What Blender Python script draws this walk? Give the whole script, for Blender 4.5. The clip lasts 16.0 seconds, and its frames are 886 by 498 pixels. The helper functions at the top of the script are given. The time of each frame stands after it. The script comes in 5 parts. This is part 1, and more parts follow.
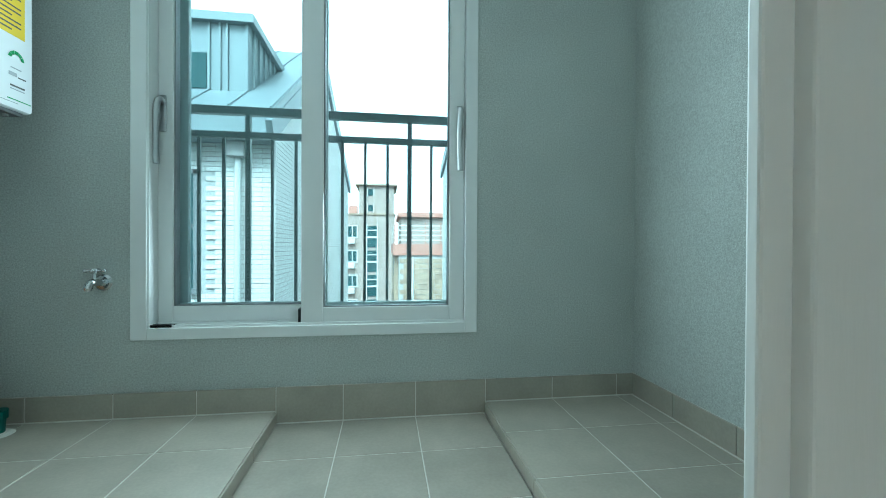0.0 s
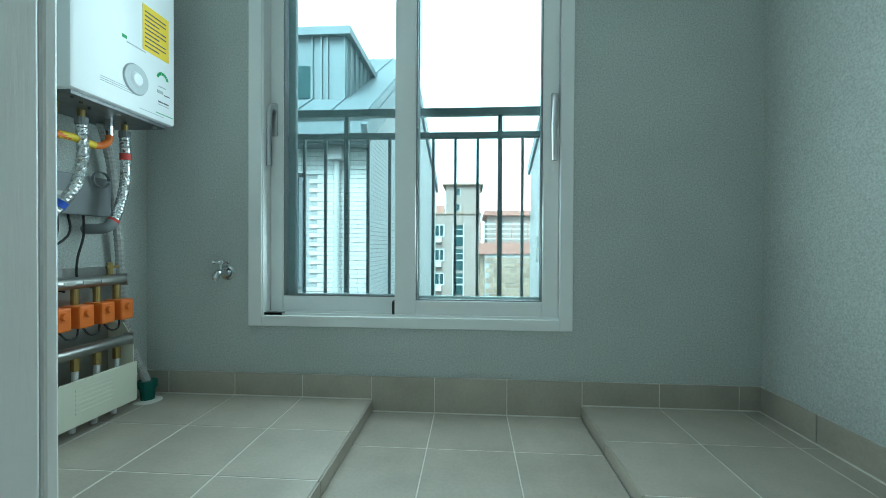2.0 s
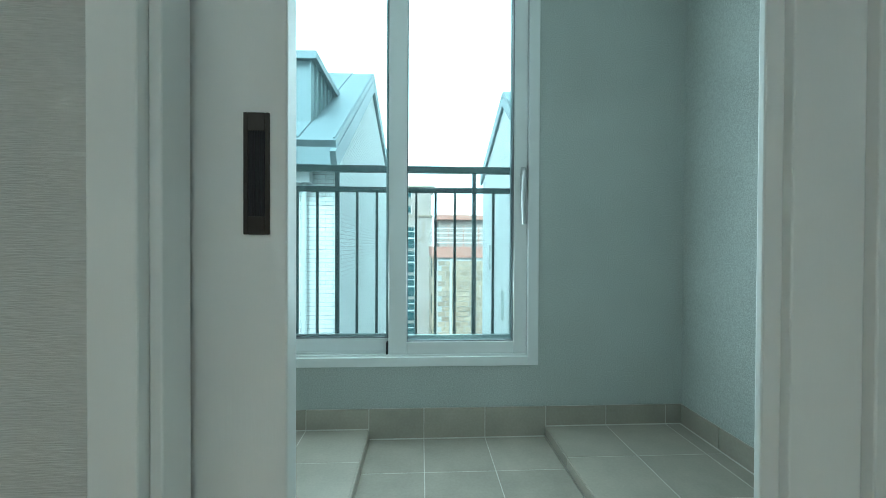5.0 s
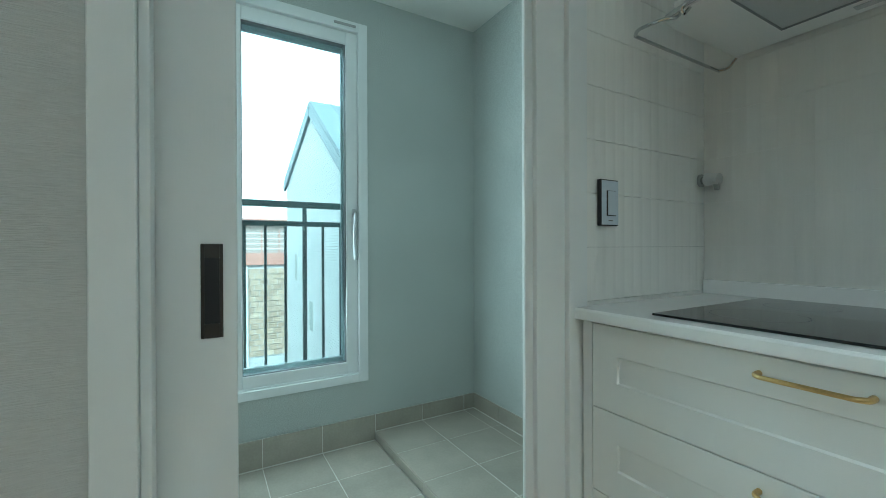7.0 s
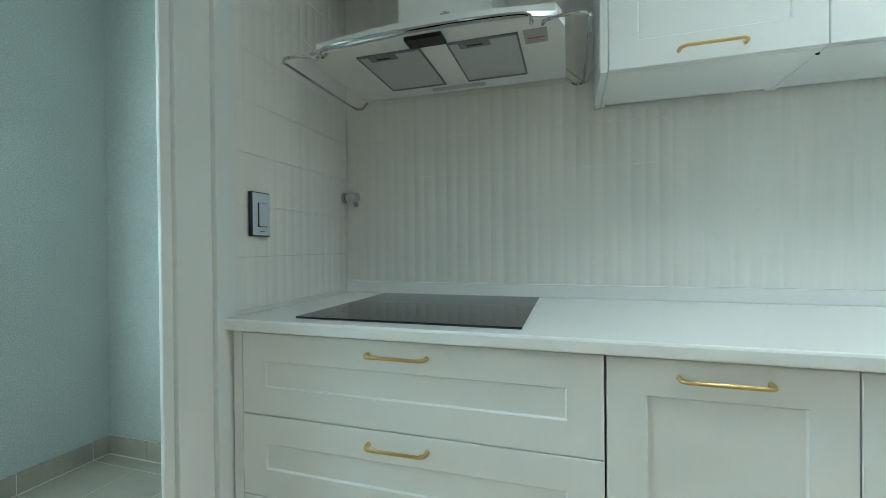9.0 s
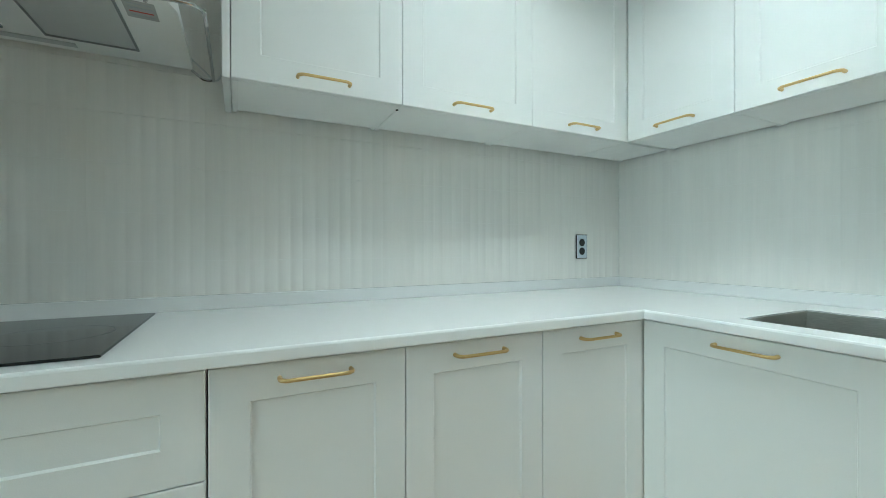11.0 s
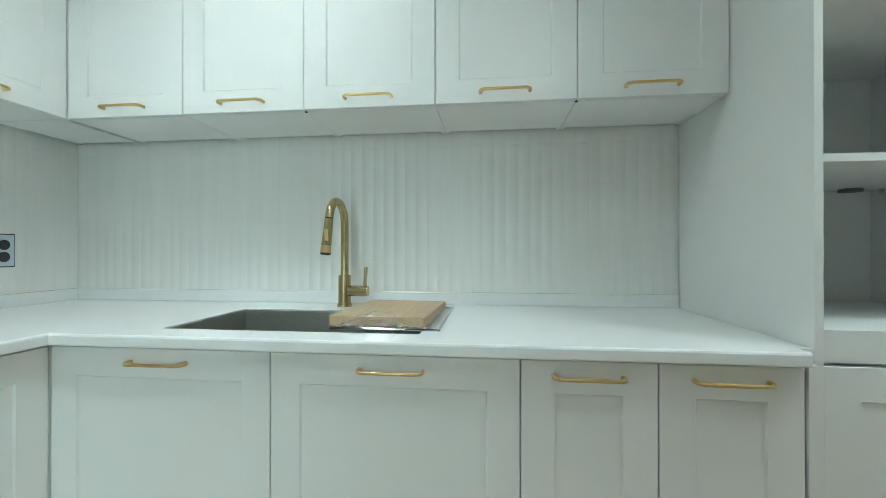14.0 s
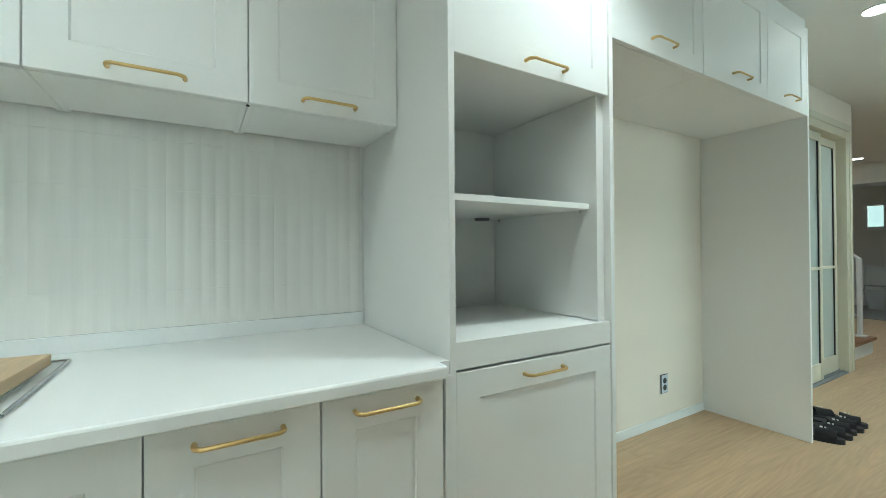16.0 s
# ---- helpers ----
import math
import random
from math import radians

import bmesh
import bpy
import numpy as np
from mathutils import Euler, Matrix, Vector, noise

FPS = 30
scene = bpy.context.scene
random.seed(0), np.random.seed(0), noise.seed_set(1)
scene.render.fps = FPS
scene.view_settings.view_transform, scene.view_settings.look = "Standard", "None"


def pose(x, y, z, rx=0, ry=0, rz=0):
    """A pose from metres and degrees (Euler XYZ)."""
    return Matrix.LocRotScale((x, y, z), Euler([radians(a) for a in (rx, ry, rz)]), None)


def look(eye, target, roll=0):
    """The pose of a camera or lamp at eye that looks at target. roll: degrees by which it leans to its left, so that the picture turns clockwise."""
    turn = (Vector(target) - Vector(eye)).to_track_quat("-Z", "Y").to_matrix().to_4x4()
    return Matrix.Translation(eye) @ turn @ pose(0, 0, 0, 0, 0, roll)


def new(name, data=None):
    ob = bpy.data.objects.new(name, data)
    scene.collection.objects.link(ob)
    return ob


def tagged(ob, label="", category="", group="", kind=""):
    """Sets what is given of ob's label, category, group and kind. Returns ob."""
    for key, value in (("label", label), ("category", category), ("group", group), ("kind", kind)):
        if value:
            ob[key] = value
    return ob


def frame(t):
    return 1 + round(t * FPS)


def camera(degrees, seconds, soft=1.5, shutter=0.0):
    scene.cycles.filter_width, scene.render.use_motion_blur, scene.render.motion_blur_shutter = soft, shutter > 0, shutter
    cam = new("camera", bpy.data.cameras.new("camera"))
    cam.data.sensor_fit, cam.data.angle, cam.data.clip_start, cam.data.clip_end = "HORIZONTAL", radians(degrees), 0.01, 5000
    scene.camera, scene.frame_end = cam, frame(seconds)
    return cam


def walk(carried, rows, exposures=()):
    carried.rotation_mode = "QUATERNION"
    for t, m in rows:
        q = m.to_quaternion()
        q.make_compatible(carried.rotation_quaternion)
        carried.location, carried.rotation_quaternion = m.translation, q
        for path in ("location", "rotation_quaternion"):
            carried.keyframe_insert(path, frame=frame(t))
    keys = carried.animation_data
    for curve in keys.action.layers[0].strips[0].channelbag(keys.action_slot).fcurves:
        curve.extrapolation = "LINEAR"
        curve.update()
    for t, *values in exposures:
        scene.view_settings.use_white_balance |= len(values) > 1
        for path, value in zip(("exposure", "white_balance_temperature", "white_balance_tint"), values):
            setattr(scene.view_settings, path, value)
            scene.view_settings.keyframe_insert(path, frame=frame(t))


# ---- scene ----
cam = camera(94.5, 16.0, soft=0.9)
PATH = [
    (0, (0.188, 0.165, 0.615), (0.468, 2.162, 0.603), 0.3),
    (0.5, (0.179, 0.183, 0.599), (0.320, 2.195, 0.587), 0.3),
    (1, (0.174, 0.196, 0.592), (0.186, 2.211, 0.578), 0.3),
    (1.5, (0.168, 0.199, 0.576), (0.089, 2.211, 0.576), 0.3),
    (2, (0.166, 0.202, 0.594), (0.027, 2.210, 0.575), 0.3),
    (2.5, (0.160, 0.190, 0.612), (-0.010, 2.194, 0.600), 0.1),
    (3, (0.146, 0.159, 0.666), (-0.028, 2.163, 0.640), 0.1),
    (5.5, (-0.076, -0.180, 0.877), (0.222, 1.797, 0.861), 0.1),
    (6, (-0.151, -0.252, 0.912), (0.389, 1.674, 0.906), -0.2),
    (6.5, (-0.219, -0.321, 0.983), (0.568, 1.518, 0.973), -0.2),
    (7, (-0.255, -0.370, 1.026), (0.754, 1.356, 1.018), -0.2),
    (7.5, (-0.261, -0.391, 1.046), (0.988, 1.171, 1.035), -0.3),
    (8, (-0.266, -0.420, 1.050), (1.245, 0.889, 1.043), -0.3),
    (8.5, (-0.261, -0.449, 1.052), (1.488, 0.520, 1.042), -0.3),
    (9, (-0.265, -0.476, 1.052), (1.647, 0.111, 1.037), -0.5),
    (9.2, (-0.265, -0.490, 1.056), (1.688, -0.058, 1.031), -0.6),
    (11.3, (-0.313, -0.626, 1.066), (1.376, -1.697, 1.061), -0.1),
    (11.5, (-0.326, -0.647, 1.073), (1.288, -1.828, 1.062), -0.1),
    (12, (-0.338, -0.700, 1.067), (1.052, -2.138, 1.060), 0.1),
    (12.5, (-0.375, -0.751, 1.067), (0.748, -2.406, 1.060), 0.1),
    (13, (-0.412, -0.810, 1.065), (0.417, -2.630, 1.064), 0.1),
    (13.5, (-0.452, -0.836, 1.069), (0.062, -2.769, 1.072), 0.1),
    (14, (-0.499, -0.852, 1.073), (-0.275, -2.839, 1.079), -0.0),
    (14.5, (-0.543, -0.873, 1.083), (-0.594, -2.872, 1.091), -0.1),
    (15, (-0.573, -0.894, 1.099), (-0.931, -2.862, 1.110), -0.0),
    (15.5, (-0.614, -0.919, 1.111), (-1.316, -2.792, 1.130), -0.2),
    (16, (-0.649, -0.934, 1.131), (-1.669, -2.654, 1.146), -0.4),
]
walk(cam, [(t, look(eye, target, roll)) for t, eye, target, roll in PATH],
     exposures=[(0.0, 1.61, 5150, -10), (2.0, 1.47, 5250, -10), (3.0, 1.43, 5270, -10), (5.5, 1.57, 5150, -11), (7.0, 1.63, 5170, -10), (9.0, 1.89, 5250, -10), (11.5, 1.79, 5350, -8), (14.0, 1.77, 5400, -8), (15.2, 1.84, 5450, -8), (16.0, 1.97, 5580, -9)])

# ---- world, sun, lamps ----
world = bpy.data.worlds.new("overcast")
scene.world = world
world.use_nodes = True
wn = world.node_tree.nodes
sky = wn.new("ShaderNodeTexSky")
sky.sky_type, sky.sun_disc = "NISHITA", False
sky.sun_elevation, sky.sun_rotation, sky.air_density, sky.dust_density = radians(55), radians(200), 1.0, 4.0
wn["Background"].inputs["Strength"].default_value = 0.15
veil = wn.new("ShaderNodeHueSaturation")
veil.inputs["Saturation"].default_value = 0.06
world.node_tree.links.new(sky.outputs[0], veil.inputs["Color"])
world.node_tree.links.new(veil.outputs[0], wn["Background"].inputs["Color"])

sun = new("sun", bpy.data.lights.new("sun", "SUN"))
sun.data.energy, sun.data.angle, sun.data.color = 1.4, radians(25), (1.0, 0.97, 0.93)
sun.matrix_world = look((0, 0, 20), (1.5, 16.0, 0.0))

CEIL = 2.47
FL = 0.02


def area_lamp(name, eye, target, sx, sy, watts, color):
    d = bpy.data.lights.new(name, "AREA")
    d.shape, d.size, d.size_y, d.energy, d.color = "RECTANGLE", sx, sy, watts, color
    ob = new(name, d)
    ob.matrix_world = look(eye, target)
    return ob


# daylight that the balcony window lets in
area_lamp("window_light", (-0.12, 1.975, 1.30), (-0.12, 0.0, 1.12), 1.15, 1.70, 9.0, (0.93, 1.0, 0.96))
# soft fill lamp, added at an assumed, unseen window behind the walker
area_lamp("room_fill_light", (-4.0, 0.50, 1.25), (-3.4, -2.0, 1.1), 2.3, 1.9, 3.1, (0.95, 1.0, 0.97))
# unseen ceiling panel over the kitchen, added for soft fill
area_lamp("fill_panel_light", (-0.45, -0.98, CEIL - 0.05), (-0.45, -0.98, 0.0), 1.2, 0.3, 0.9, (1.0, 0.985, 0.94))
DOWNLIGHTS = [(0.24, -1.46, 2.1), (-1.70, -1.42, 2.2), (-3.90, -1.65, 0.8), (-5.6, -1.6, 1.5), (-7.6, -1.7, 1.5), (-9.0, -3.0, 1.2)]
for lx, ly, watts in DOWNLIGHTS:
    d = bpy.data.lights.new("downlight_lamp", "AREA")
    d.shape, d.size, d.energy, d.color = "DISK", 0.16, watts, (1.0, 0.97, 0.92)
    d.spread = radians(125)
    ob = new("downlight_lamp", d)
    ob.matrix_world = look((lx, ly, CEIL - 0.02), (lx, ly, 0))

# ---- materials ----
def mat(name, color, rough=0.5, metal=0.0, grain=0.0, grain_scale=200.0, bump=0.0, bump_scale=300.0, stain=0.0, stain_scale=3.0, stretch=(1, 1, 1), vary=0.0, ior=1.45, coat=0.0):
    """A surface with fine grain, broad stains and fine relief, in object space at real size."""
    m = bpy.data.materials.new(name)
    m.use_nodes = True
    n, l = m.node_tree.nodes, m.node_tree.links
    p = n["Principled BSDF"]
    p.inputs["Roughness"].default_value, p.inputs["Metallic"].default_value, p.inputs["IOR"].default_value = rough, metal, ior
    p.inputs["Coat Weight"].default_value = coat
    geo = n.new("ShaderNodeNewGeometry")
    mp = n.new("ShaderNodeMapping")
    mp.inputs["Scale"].default_value = stretch
    l.new(geo.outputs["Position"], mp.inputs["Vector"])

    def noise_tex(scale, detail):
        t = n.new("ShaderNodeTexNoise")
        t.inputs["Scale"].default_value, t.inputs["Detail"].default_value = scale, detail
        l.new(mp.outputs[0], t.inputs["Vector"])
        return t

    value = None
    for amount, scale, detail in ((grain, grain_scale, 3.0), (stain, stain_scale, 5.0)):
        if amount <= 0:
            continue
        t = noise_tex(scale, detail)
        r = n.new("ShaderNodeMapRange")
        r.inputs[1].default_value, r.inputs[2].default_value = 0.3, 0.7
        r.inputs[3].default_value, r.inputs[4].default_value = 1 - amount, 1 + amount
        l.new(t.outputs[0], r.inputs[0])
        if value is None:
            value = r.outputs[0]
        else:
            q = n.new("ShaderNodeMath")
            q.operation = "MULTIPLY"
            l.new(value, q.inputs[0]), l.new(r.outputs[0], q.inputs[1])
            value = q.outputs[0]
    if vary > 0:
        info = n.new("ShaderNodeObjectInfo")
        r = n.new("ShaderNodeMapRange")
        r.inputs[3].default_value, r.inputs[4].default_value = 1 - vary, 1 + vary
        l.new(info.outputs["Random"], r.inputs[0])
        if value is None:
            value = r.outputs[0]
        else:
            q = n.new("ShaderNodeMath")
            q.operation = "MULTIPLY"
            l.new(value, q.inputs[0]), l.new(r.outputs[0], q.inputs[1])
            value = q.outputs[0]
    if value is None:
        p.inputs["Base Color"].default_value = (*color, 1)
    else:
        v = n.new("ShaderNodeVectorMath")
        v.operation = "SCALE"
        v.inputs[0].default_value = color
        l.new(value, v.inputs["Scale"])
        l.new(v.outputs[0], p.inputs["Base Color"])
    if bump > 0:
        t = noise_tex(bump_scale, 3.0)
        b = n.new("ShaderNodeBump")
        b.inputs["Strength"].default_value, b.inputs["Distance"].default_value = min(1.0, bump * 400), 0.0025 if bump > 0.001 else 0.001
        l.new(t.outputs[0], b.inputs["Height"])
        l.new(b.outputs[0], p.inputs["Normal"])
    return m


def glow(name, color, strength):
    m = bpy.data.materials.new(name)
    m.use_nodes = True
    p = m.node_tree.nodes["Principled BSDF"]
    p.inputs["Base Color"].default_value = (*color, 1)
    p.inputs["Emission Color"].default_value, p.inputs["Emission Strength"].default_value = (*color, 1), strength
    return m


def glass_mat(name, tint=(0.93, 0.98, 0.97), gloss=0.06):
    m = bpy.data.materials.new(name)
    m.use_nodes = True
    n, l = m.node_tree.nodes, m.node_tree.links
    n.remove(n["Principled BSDF"])
    t, g, x, f = n.new("ShaderNodeBsdfTransparent"), n.new("ShaderNodeBsdfGlossy"), n.new("ShaderNodeMixShader"), n.new("ShaderNodeFresnel")
    t.inputs[0].default_value, g.inputs["Roughness"].default_value, f.inputs[0].default_value = (*tint, 1), 0.01, 1.45
    a = n.new("ShaderNodeMath")
    a.inputs[1].default_value = gloss - 0.06
    l.new(f.outputs[0], a.inputs[0])
    l.new(a.outputs[0], x.inputs[0]), l.new(t.outputs[0], x.inputs[1]), l.new(g.outputs[0], x.inputs[2])
    l.new(x.outputs[0], n["Material Output"].inputs[0])
    return m


PAINT = mat("cabinet_paint", (0.80, 0.80, 0.78), 0.42, stain=0.015, stain_scale=2.0, bump=0.0004, bump_scale=500)
TRIM = mat("trim_film", (0.76, 0.77, 0.76), 0.45, stain=0.02, stain_scale=3.0, bump=0.0004, bump_scale=250, stretch=(1, 1, 0.1))
WALLPAPER = mat("wallpaper", (0.54, 0.535, 0.515), 0.85, grain=0.07, grain_scale=330, bump=0.0016, bump_scale=330, stain=0.02, stretch=(0.12, 0.3, 1.6))
NICHEPAPER = mat("niche_wallpaper", (0.80, 0.735, 0.64), 0.85, grain=0.03, grain_scale=350, bump=0.001, bump_scale=420, stain=0.02, stretch=(0.3, 0.3, 1.5))
PLASTER = mat("balcony_coating", (0.50, 0.525, 0.505), 0.9, grain=0.18, grain_scale=150, bump=0.0022, bump_scale=260, stain=0.06, stain_scale=2.2)
CEILING = mat("ceiling_paper", (0.78, 0.77, 0.74), 0.9, grain=0.02, grain_scale=150, bump=0.0006, bump_scale=200)
FTILE = mat("floor_tile", (0.39, 0.355, 0.30), 0.38, grain=0.05, grain_scale=90, stain=0.09, stain_scale=6.0, bump=0.0006, bump_scale=120, vary=0.05)
GROUT = mat("grout", (0.70, 0.68, 0.63), 0.9, grain=0.08, grain_scale=300)
WTILE = mat("fluted_tile", (0.80, 0.785, 0.745), 0.30, grain=0.012, grain_scale=60, stain=0.022, stain_scale=9.0, stretch=(3, 3, 0.12), vary=0.006)
WGROUT = mat("white_grout", (0.82, 0.81, 0.78), 0.8)
QUARTZ = mat("engineered_stone", (0.84, 0.84, 0.83), 0.22, grain=0.012, grain_scale=500, stain=0.01)
BLACKGLASS = mat("black_glass", (0.012, 0.013, 0.013), 0.06, ior=1.5)
GOLD = mat("brushed_gold", (0.66, 0.48, 0.215), 0.30, 1.0, grain=0.06, grain_scale=400)
BRASS = mat("brushed_brass", (0.46, 0.37, 0.19), 0.27, 1.0, grain=0.07, grain_scale=500, stretch=(1, 1, 0.15))
STEEL = mat("brushed_steel", (0.50, 0.50, 0.49), 0.30, 1.0, grain=0.08, grain_scale=500, stretch=(0.1, 1, 1))
SINKSTEEL = mat("sink_steel", (0.60, 0.585, 0.55), 0.34, 1.0, grain=0.1, grain_scale=400, stretch=(0.1, 1, 1))
CHROME = mat("chrome", (0.58, 0.59, 0.60), 0.10, 1.0)
DARK = mat("dark_rubber", (0.02, 0.02, 0.022), 0.6)
DARKSTEEL = mat("galvanised_plate", (0.16, 0.165, 0.17), 0.42, 0.8, grain=0.15, grain_scale=60, stain=0.15, stain_scale=12)
# grey-green sash vinyl, with shade of the deep opening mixed into the tone
OUTERVINYL = mat("shaded_grey_green_vinyl", (0.40, 0.47, 0.47), 0.45, stain=0.02, stain_scale=4)
BRONZE = mat("dark_bronze", (0.055, 0.048, 0.042), 0.42, 0.6, grain=0.05)
PVC = mat("window_vinyl", (0.80, 0.81, 0.81), 0.38, stain=0.015, stain_scale=4)
SILVER = mat("satin_silver", (0.52, 0.53, 0.54), 0.36, 0.8)
SWITCH = mat("switch_glass", (0.62, 0.68, 0.74), 0.12, coat=0.5)
CLEARPLASTIC = glass_mat("clear_plastic", (0.9, 0.93, 0.92))
GLASS = glass_mat("window_glass", (0.93, 0.985, 0.985))
OAK = mat("light_oak", (0.50, 0.355, 0.215), 0.42, grain=0.09, grain_scale=30, stain=0.08, stain_scale=4, stretch=(0.10, 1.8, 1.8), bump=0.0004, bump_scale=60, vary=0.03)
BOARD = mat("board_wood", (0.50, 0.37, 0.23), 0.55, grain=0.07, grain_scale=50, stain=0.06, stain_scale=9, stretch=(1.5, 0.15, 1.5), vary=0.1)
TREAD = mat("stair_wood", (0.28, 0.13, 0.06), 0.4, grain=0.12, grain_scale=40, stretch=(0.2, 1.5, 1.5))
RAILPAINT = mat("railing_paint", (0.09, 0.12, 0.12), 0.45, stain=0.1, stain_scale=8)
BRICKW = mat("white_brick", (0.80, 0.80, 0.78), 0.8, grain=0.06, grain_scale=40, stain=0.06, stain_scale=1.5, vary=0.05)
MORTAR = mat("mortar", (0.46, 0.46, 0.455), 0.95, grain=0.06, grain_scale=50)
ZINC = mat("metal_roofing", (0.20, 0.24, 0.255), 0.5, 0.2, stain=0.08, stain_scale=1.2, grain=0.03, grain_scale=20)
# brick tone lightened to carry the haze of distance
FARBRICK = mat("far_brick", (0.36, 0.30, 0.265), 0.9, grain=0.12, grain_scale=6, stain=0.08, stain_scale=0.6)
FARSTONE = mat("far_stone", (0.40, 0.31, 0.23), 0.9, vary=0.22, grain=0.16, grain_scale=5, stain=0.1, stain_scale=0.7)
PINK = mat("pink_paint", (0.45, 0.23, 0.18), 0.8, stain=0.1, stain_scale=1.0)
DARKGLASS = mat("far_window_glass", (0.035, 0.08, 0.085), 0.22, ior=1.25)
ENAMEL = mat("boiler_enamel", (0.78, 0.80, 0.82), 0.18, stain=0.01)
DIALGREY = mat("dial_plastic", (0.50, 0.54, 0.56), 0.15, coat=0.6)
YELLOW = mat("yellow_label", (0.75, 0.55, 0.03), 0.5)
INK = mat("printed_ink", (0.10, 0.10, 0.10), 0.6)
GREYINK = mat("grey_ink", (0.38, 0.40, 0.42), 0.6)
GREEN = mat("green_ink", (0.05, 0.30, 0.10), 0.5)
RED = mat("red_ink", (0.45, 0.05, 0.04), 0.5)
BLUE = mat("blue_ink", (0.03, 0.08, 0.45), 0.5)
ORANGE = mat("orange_plastic", (0.65, 0.16, 0.02), 0.42, stain=0.05)
FOIL = mat("foil_wrap", (0.60, 0.61, 0.62), 0.24, 0.9, grain=0.1, grain_scale=60, bump=0.003, bump_scale=90)
GREYPLASTIC = mat("grey_plastic", (0.20, 0.21, 0.22), 0.5, stain=0.05)
LIGHTGREY = mat("light_grey_plastic", (0.42, 0.42, 0.41), 0.55, stain=0.05)
IVORY = mat("ivory_enamel", (0.66, 0.66, 0.55), 0.4, stain=0.03)
YBRASS = mat("yellow_brass", (0.38, 0.28, 0.11), 0.32, 1.0)
PIPE = mat("plain_pipe", (0.62, 0.63, 0.62), 0.4)
DGREEN = mat("green_fitting", (0.01, 0.10, 0.08), 0.45)
FILTER = mat("filter_mesh", (0.55, 0.56, 0.56), 0.45, 0.5, grain=0.15, grain_scale=500)
FRAMEIVORY = mat("ivory_door_film", (0.66, 0.63, 0.50), 0.45, stain=0.03)
FROST = mat("frosted_glass", (0.55, 0.60, 0.56), 0.25)
WC = mat("porcelain", (0.75, 0.76, 0.76), 0.15)
WCTILE = mat("bathroom_tile", (0.30, 0.30, 0.30), 0.4, stain=0.06)
SLIPPER = mat("black_slipper", (0.018, 0.018, 0.02), 0.5, bump=0.001)
WRAP = glass_mat("thin_film", (0.93, 0.94, 0.94), gloss=0.11)
ASPHALT = mat("asphalt", (0.06, 0.06, 0.06), 0.9, grain=0.2, grain_scale=10)
LED = glow("led_face", (1.0, 0.97, 0.92), 8.0)
FILLFACE = glow("fill_panel_face", (1.0, 0.98, 0.95), 0.35)
OVERCAST = glow("overcast_sky", (1.0, 1.0, 1.0), 0.6)
SKYPANE = glow("daylight_pane", (0.75, 0.9, 0.85), 0.2)

# drawn-out growth rings of the oak
on, ol = OAK.node_tree.nodes, OAK.node_tree.links
ogeo, omap, oring = on.new("ShaderNodeNewGeometry"), on.new("ShaderNodeMapping"), on.new("ShaderNodeTexNoise")
oinfo, oadd, osin, orng, omul = on.new("ShaderNodeObjectInfo"), on.new("ShaderNodeVectorMath"), on.new("ShaderNodeMath"), on.new("ShaderNodeMapRange"), on.new("ShaderNodeVectorMath")
omap.inputs["Scale"].default_value = (0.55, 4.5, 1.0)
ol.new(ogeo.outputs["Position"], oadd.inputs[0]), ol.new(oinfo.outputs["Random"], oadd.inputs[1])
ol.new(oadd.outputs[0], omap.inputs["Vector"]), ol.new(omap.outputs[0], oring.inputs["Vector"])
oring.inputs["Scale"].default_value, oring.inputs["Detail"].default_value = 1.6, 1.0
omix = on.new("ShaderNodeMath")
omix.operation, omix.inputs[1].default_value = "MULTIPLY", 85.0
osin.operation, omul.operation = "SINE", "SCALE"
ol.new(oring.outputs[0], omix.inputs[0]), ol.new(omix.outputs[0], osin.inputs[0]), ol.new(osin.outputs[0], orng.inputs[0])
orng.inputs[1].default_value, orng.inputs[2].default_value, orng.inputs[3].default_value, orng.inputs[4].default_value = -1.0, 1.0, 0.95, 1.03
obsdf = on["Principled BSDF"]
ol.new(obsdf.inputs["Base Color"].links[0].from_socket, omul.inputs[0]), ol.new(orng.outputs[0], omul.inputs["Scale"])
ol.new(omul.outputs[0], obsdf.inputs["Base Color"])

# ---- mesh helpers ----
ORIGIN = {}


def box(bm, x0, x1, y0, y1, z0, z1, bevel=0.0, seg=2):
    x0, x1 = min(x0, x1), max(x0, x1)
    y0, y1 = min(y0, y1), max(y0, y1)
    z0, z1 = min(z0, z1), max(z0, z1)
    r = bmesh.ops.create_cube(bm, size=1.0)
    bmesh.ops.transform(bm, verts=r["verts"], matrix=Matrix.LocRotScale(((x0 + x1) / 2, (y0 + y1) / 2, (z0 + z1) / 2), None, (x1 - x0, y1 - y0, z1 - z0)))
    if bevel > 0:
        edges = list({e for v in r["verts"] for e in v.link_edges})
        bmesh.ops.bevel(bm, geom=edges, offset=bevel, segments=seg, profile=0.5, affect="EDGES")
    return bm


def boxes(*rows, bevel=0.0):
    bm = bmesh.new()
    for r in rows:
        b = bmesh.new()
        box(b, *r, bevel=bevel)
        tmp = bpy.data.meshes.new("tmp")
        b.to_mesh(tmp)
        b.free()
        bm.from_mesh(tmp)
        bpy.data.meshes.remove(tmp)
    return bm


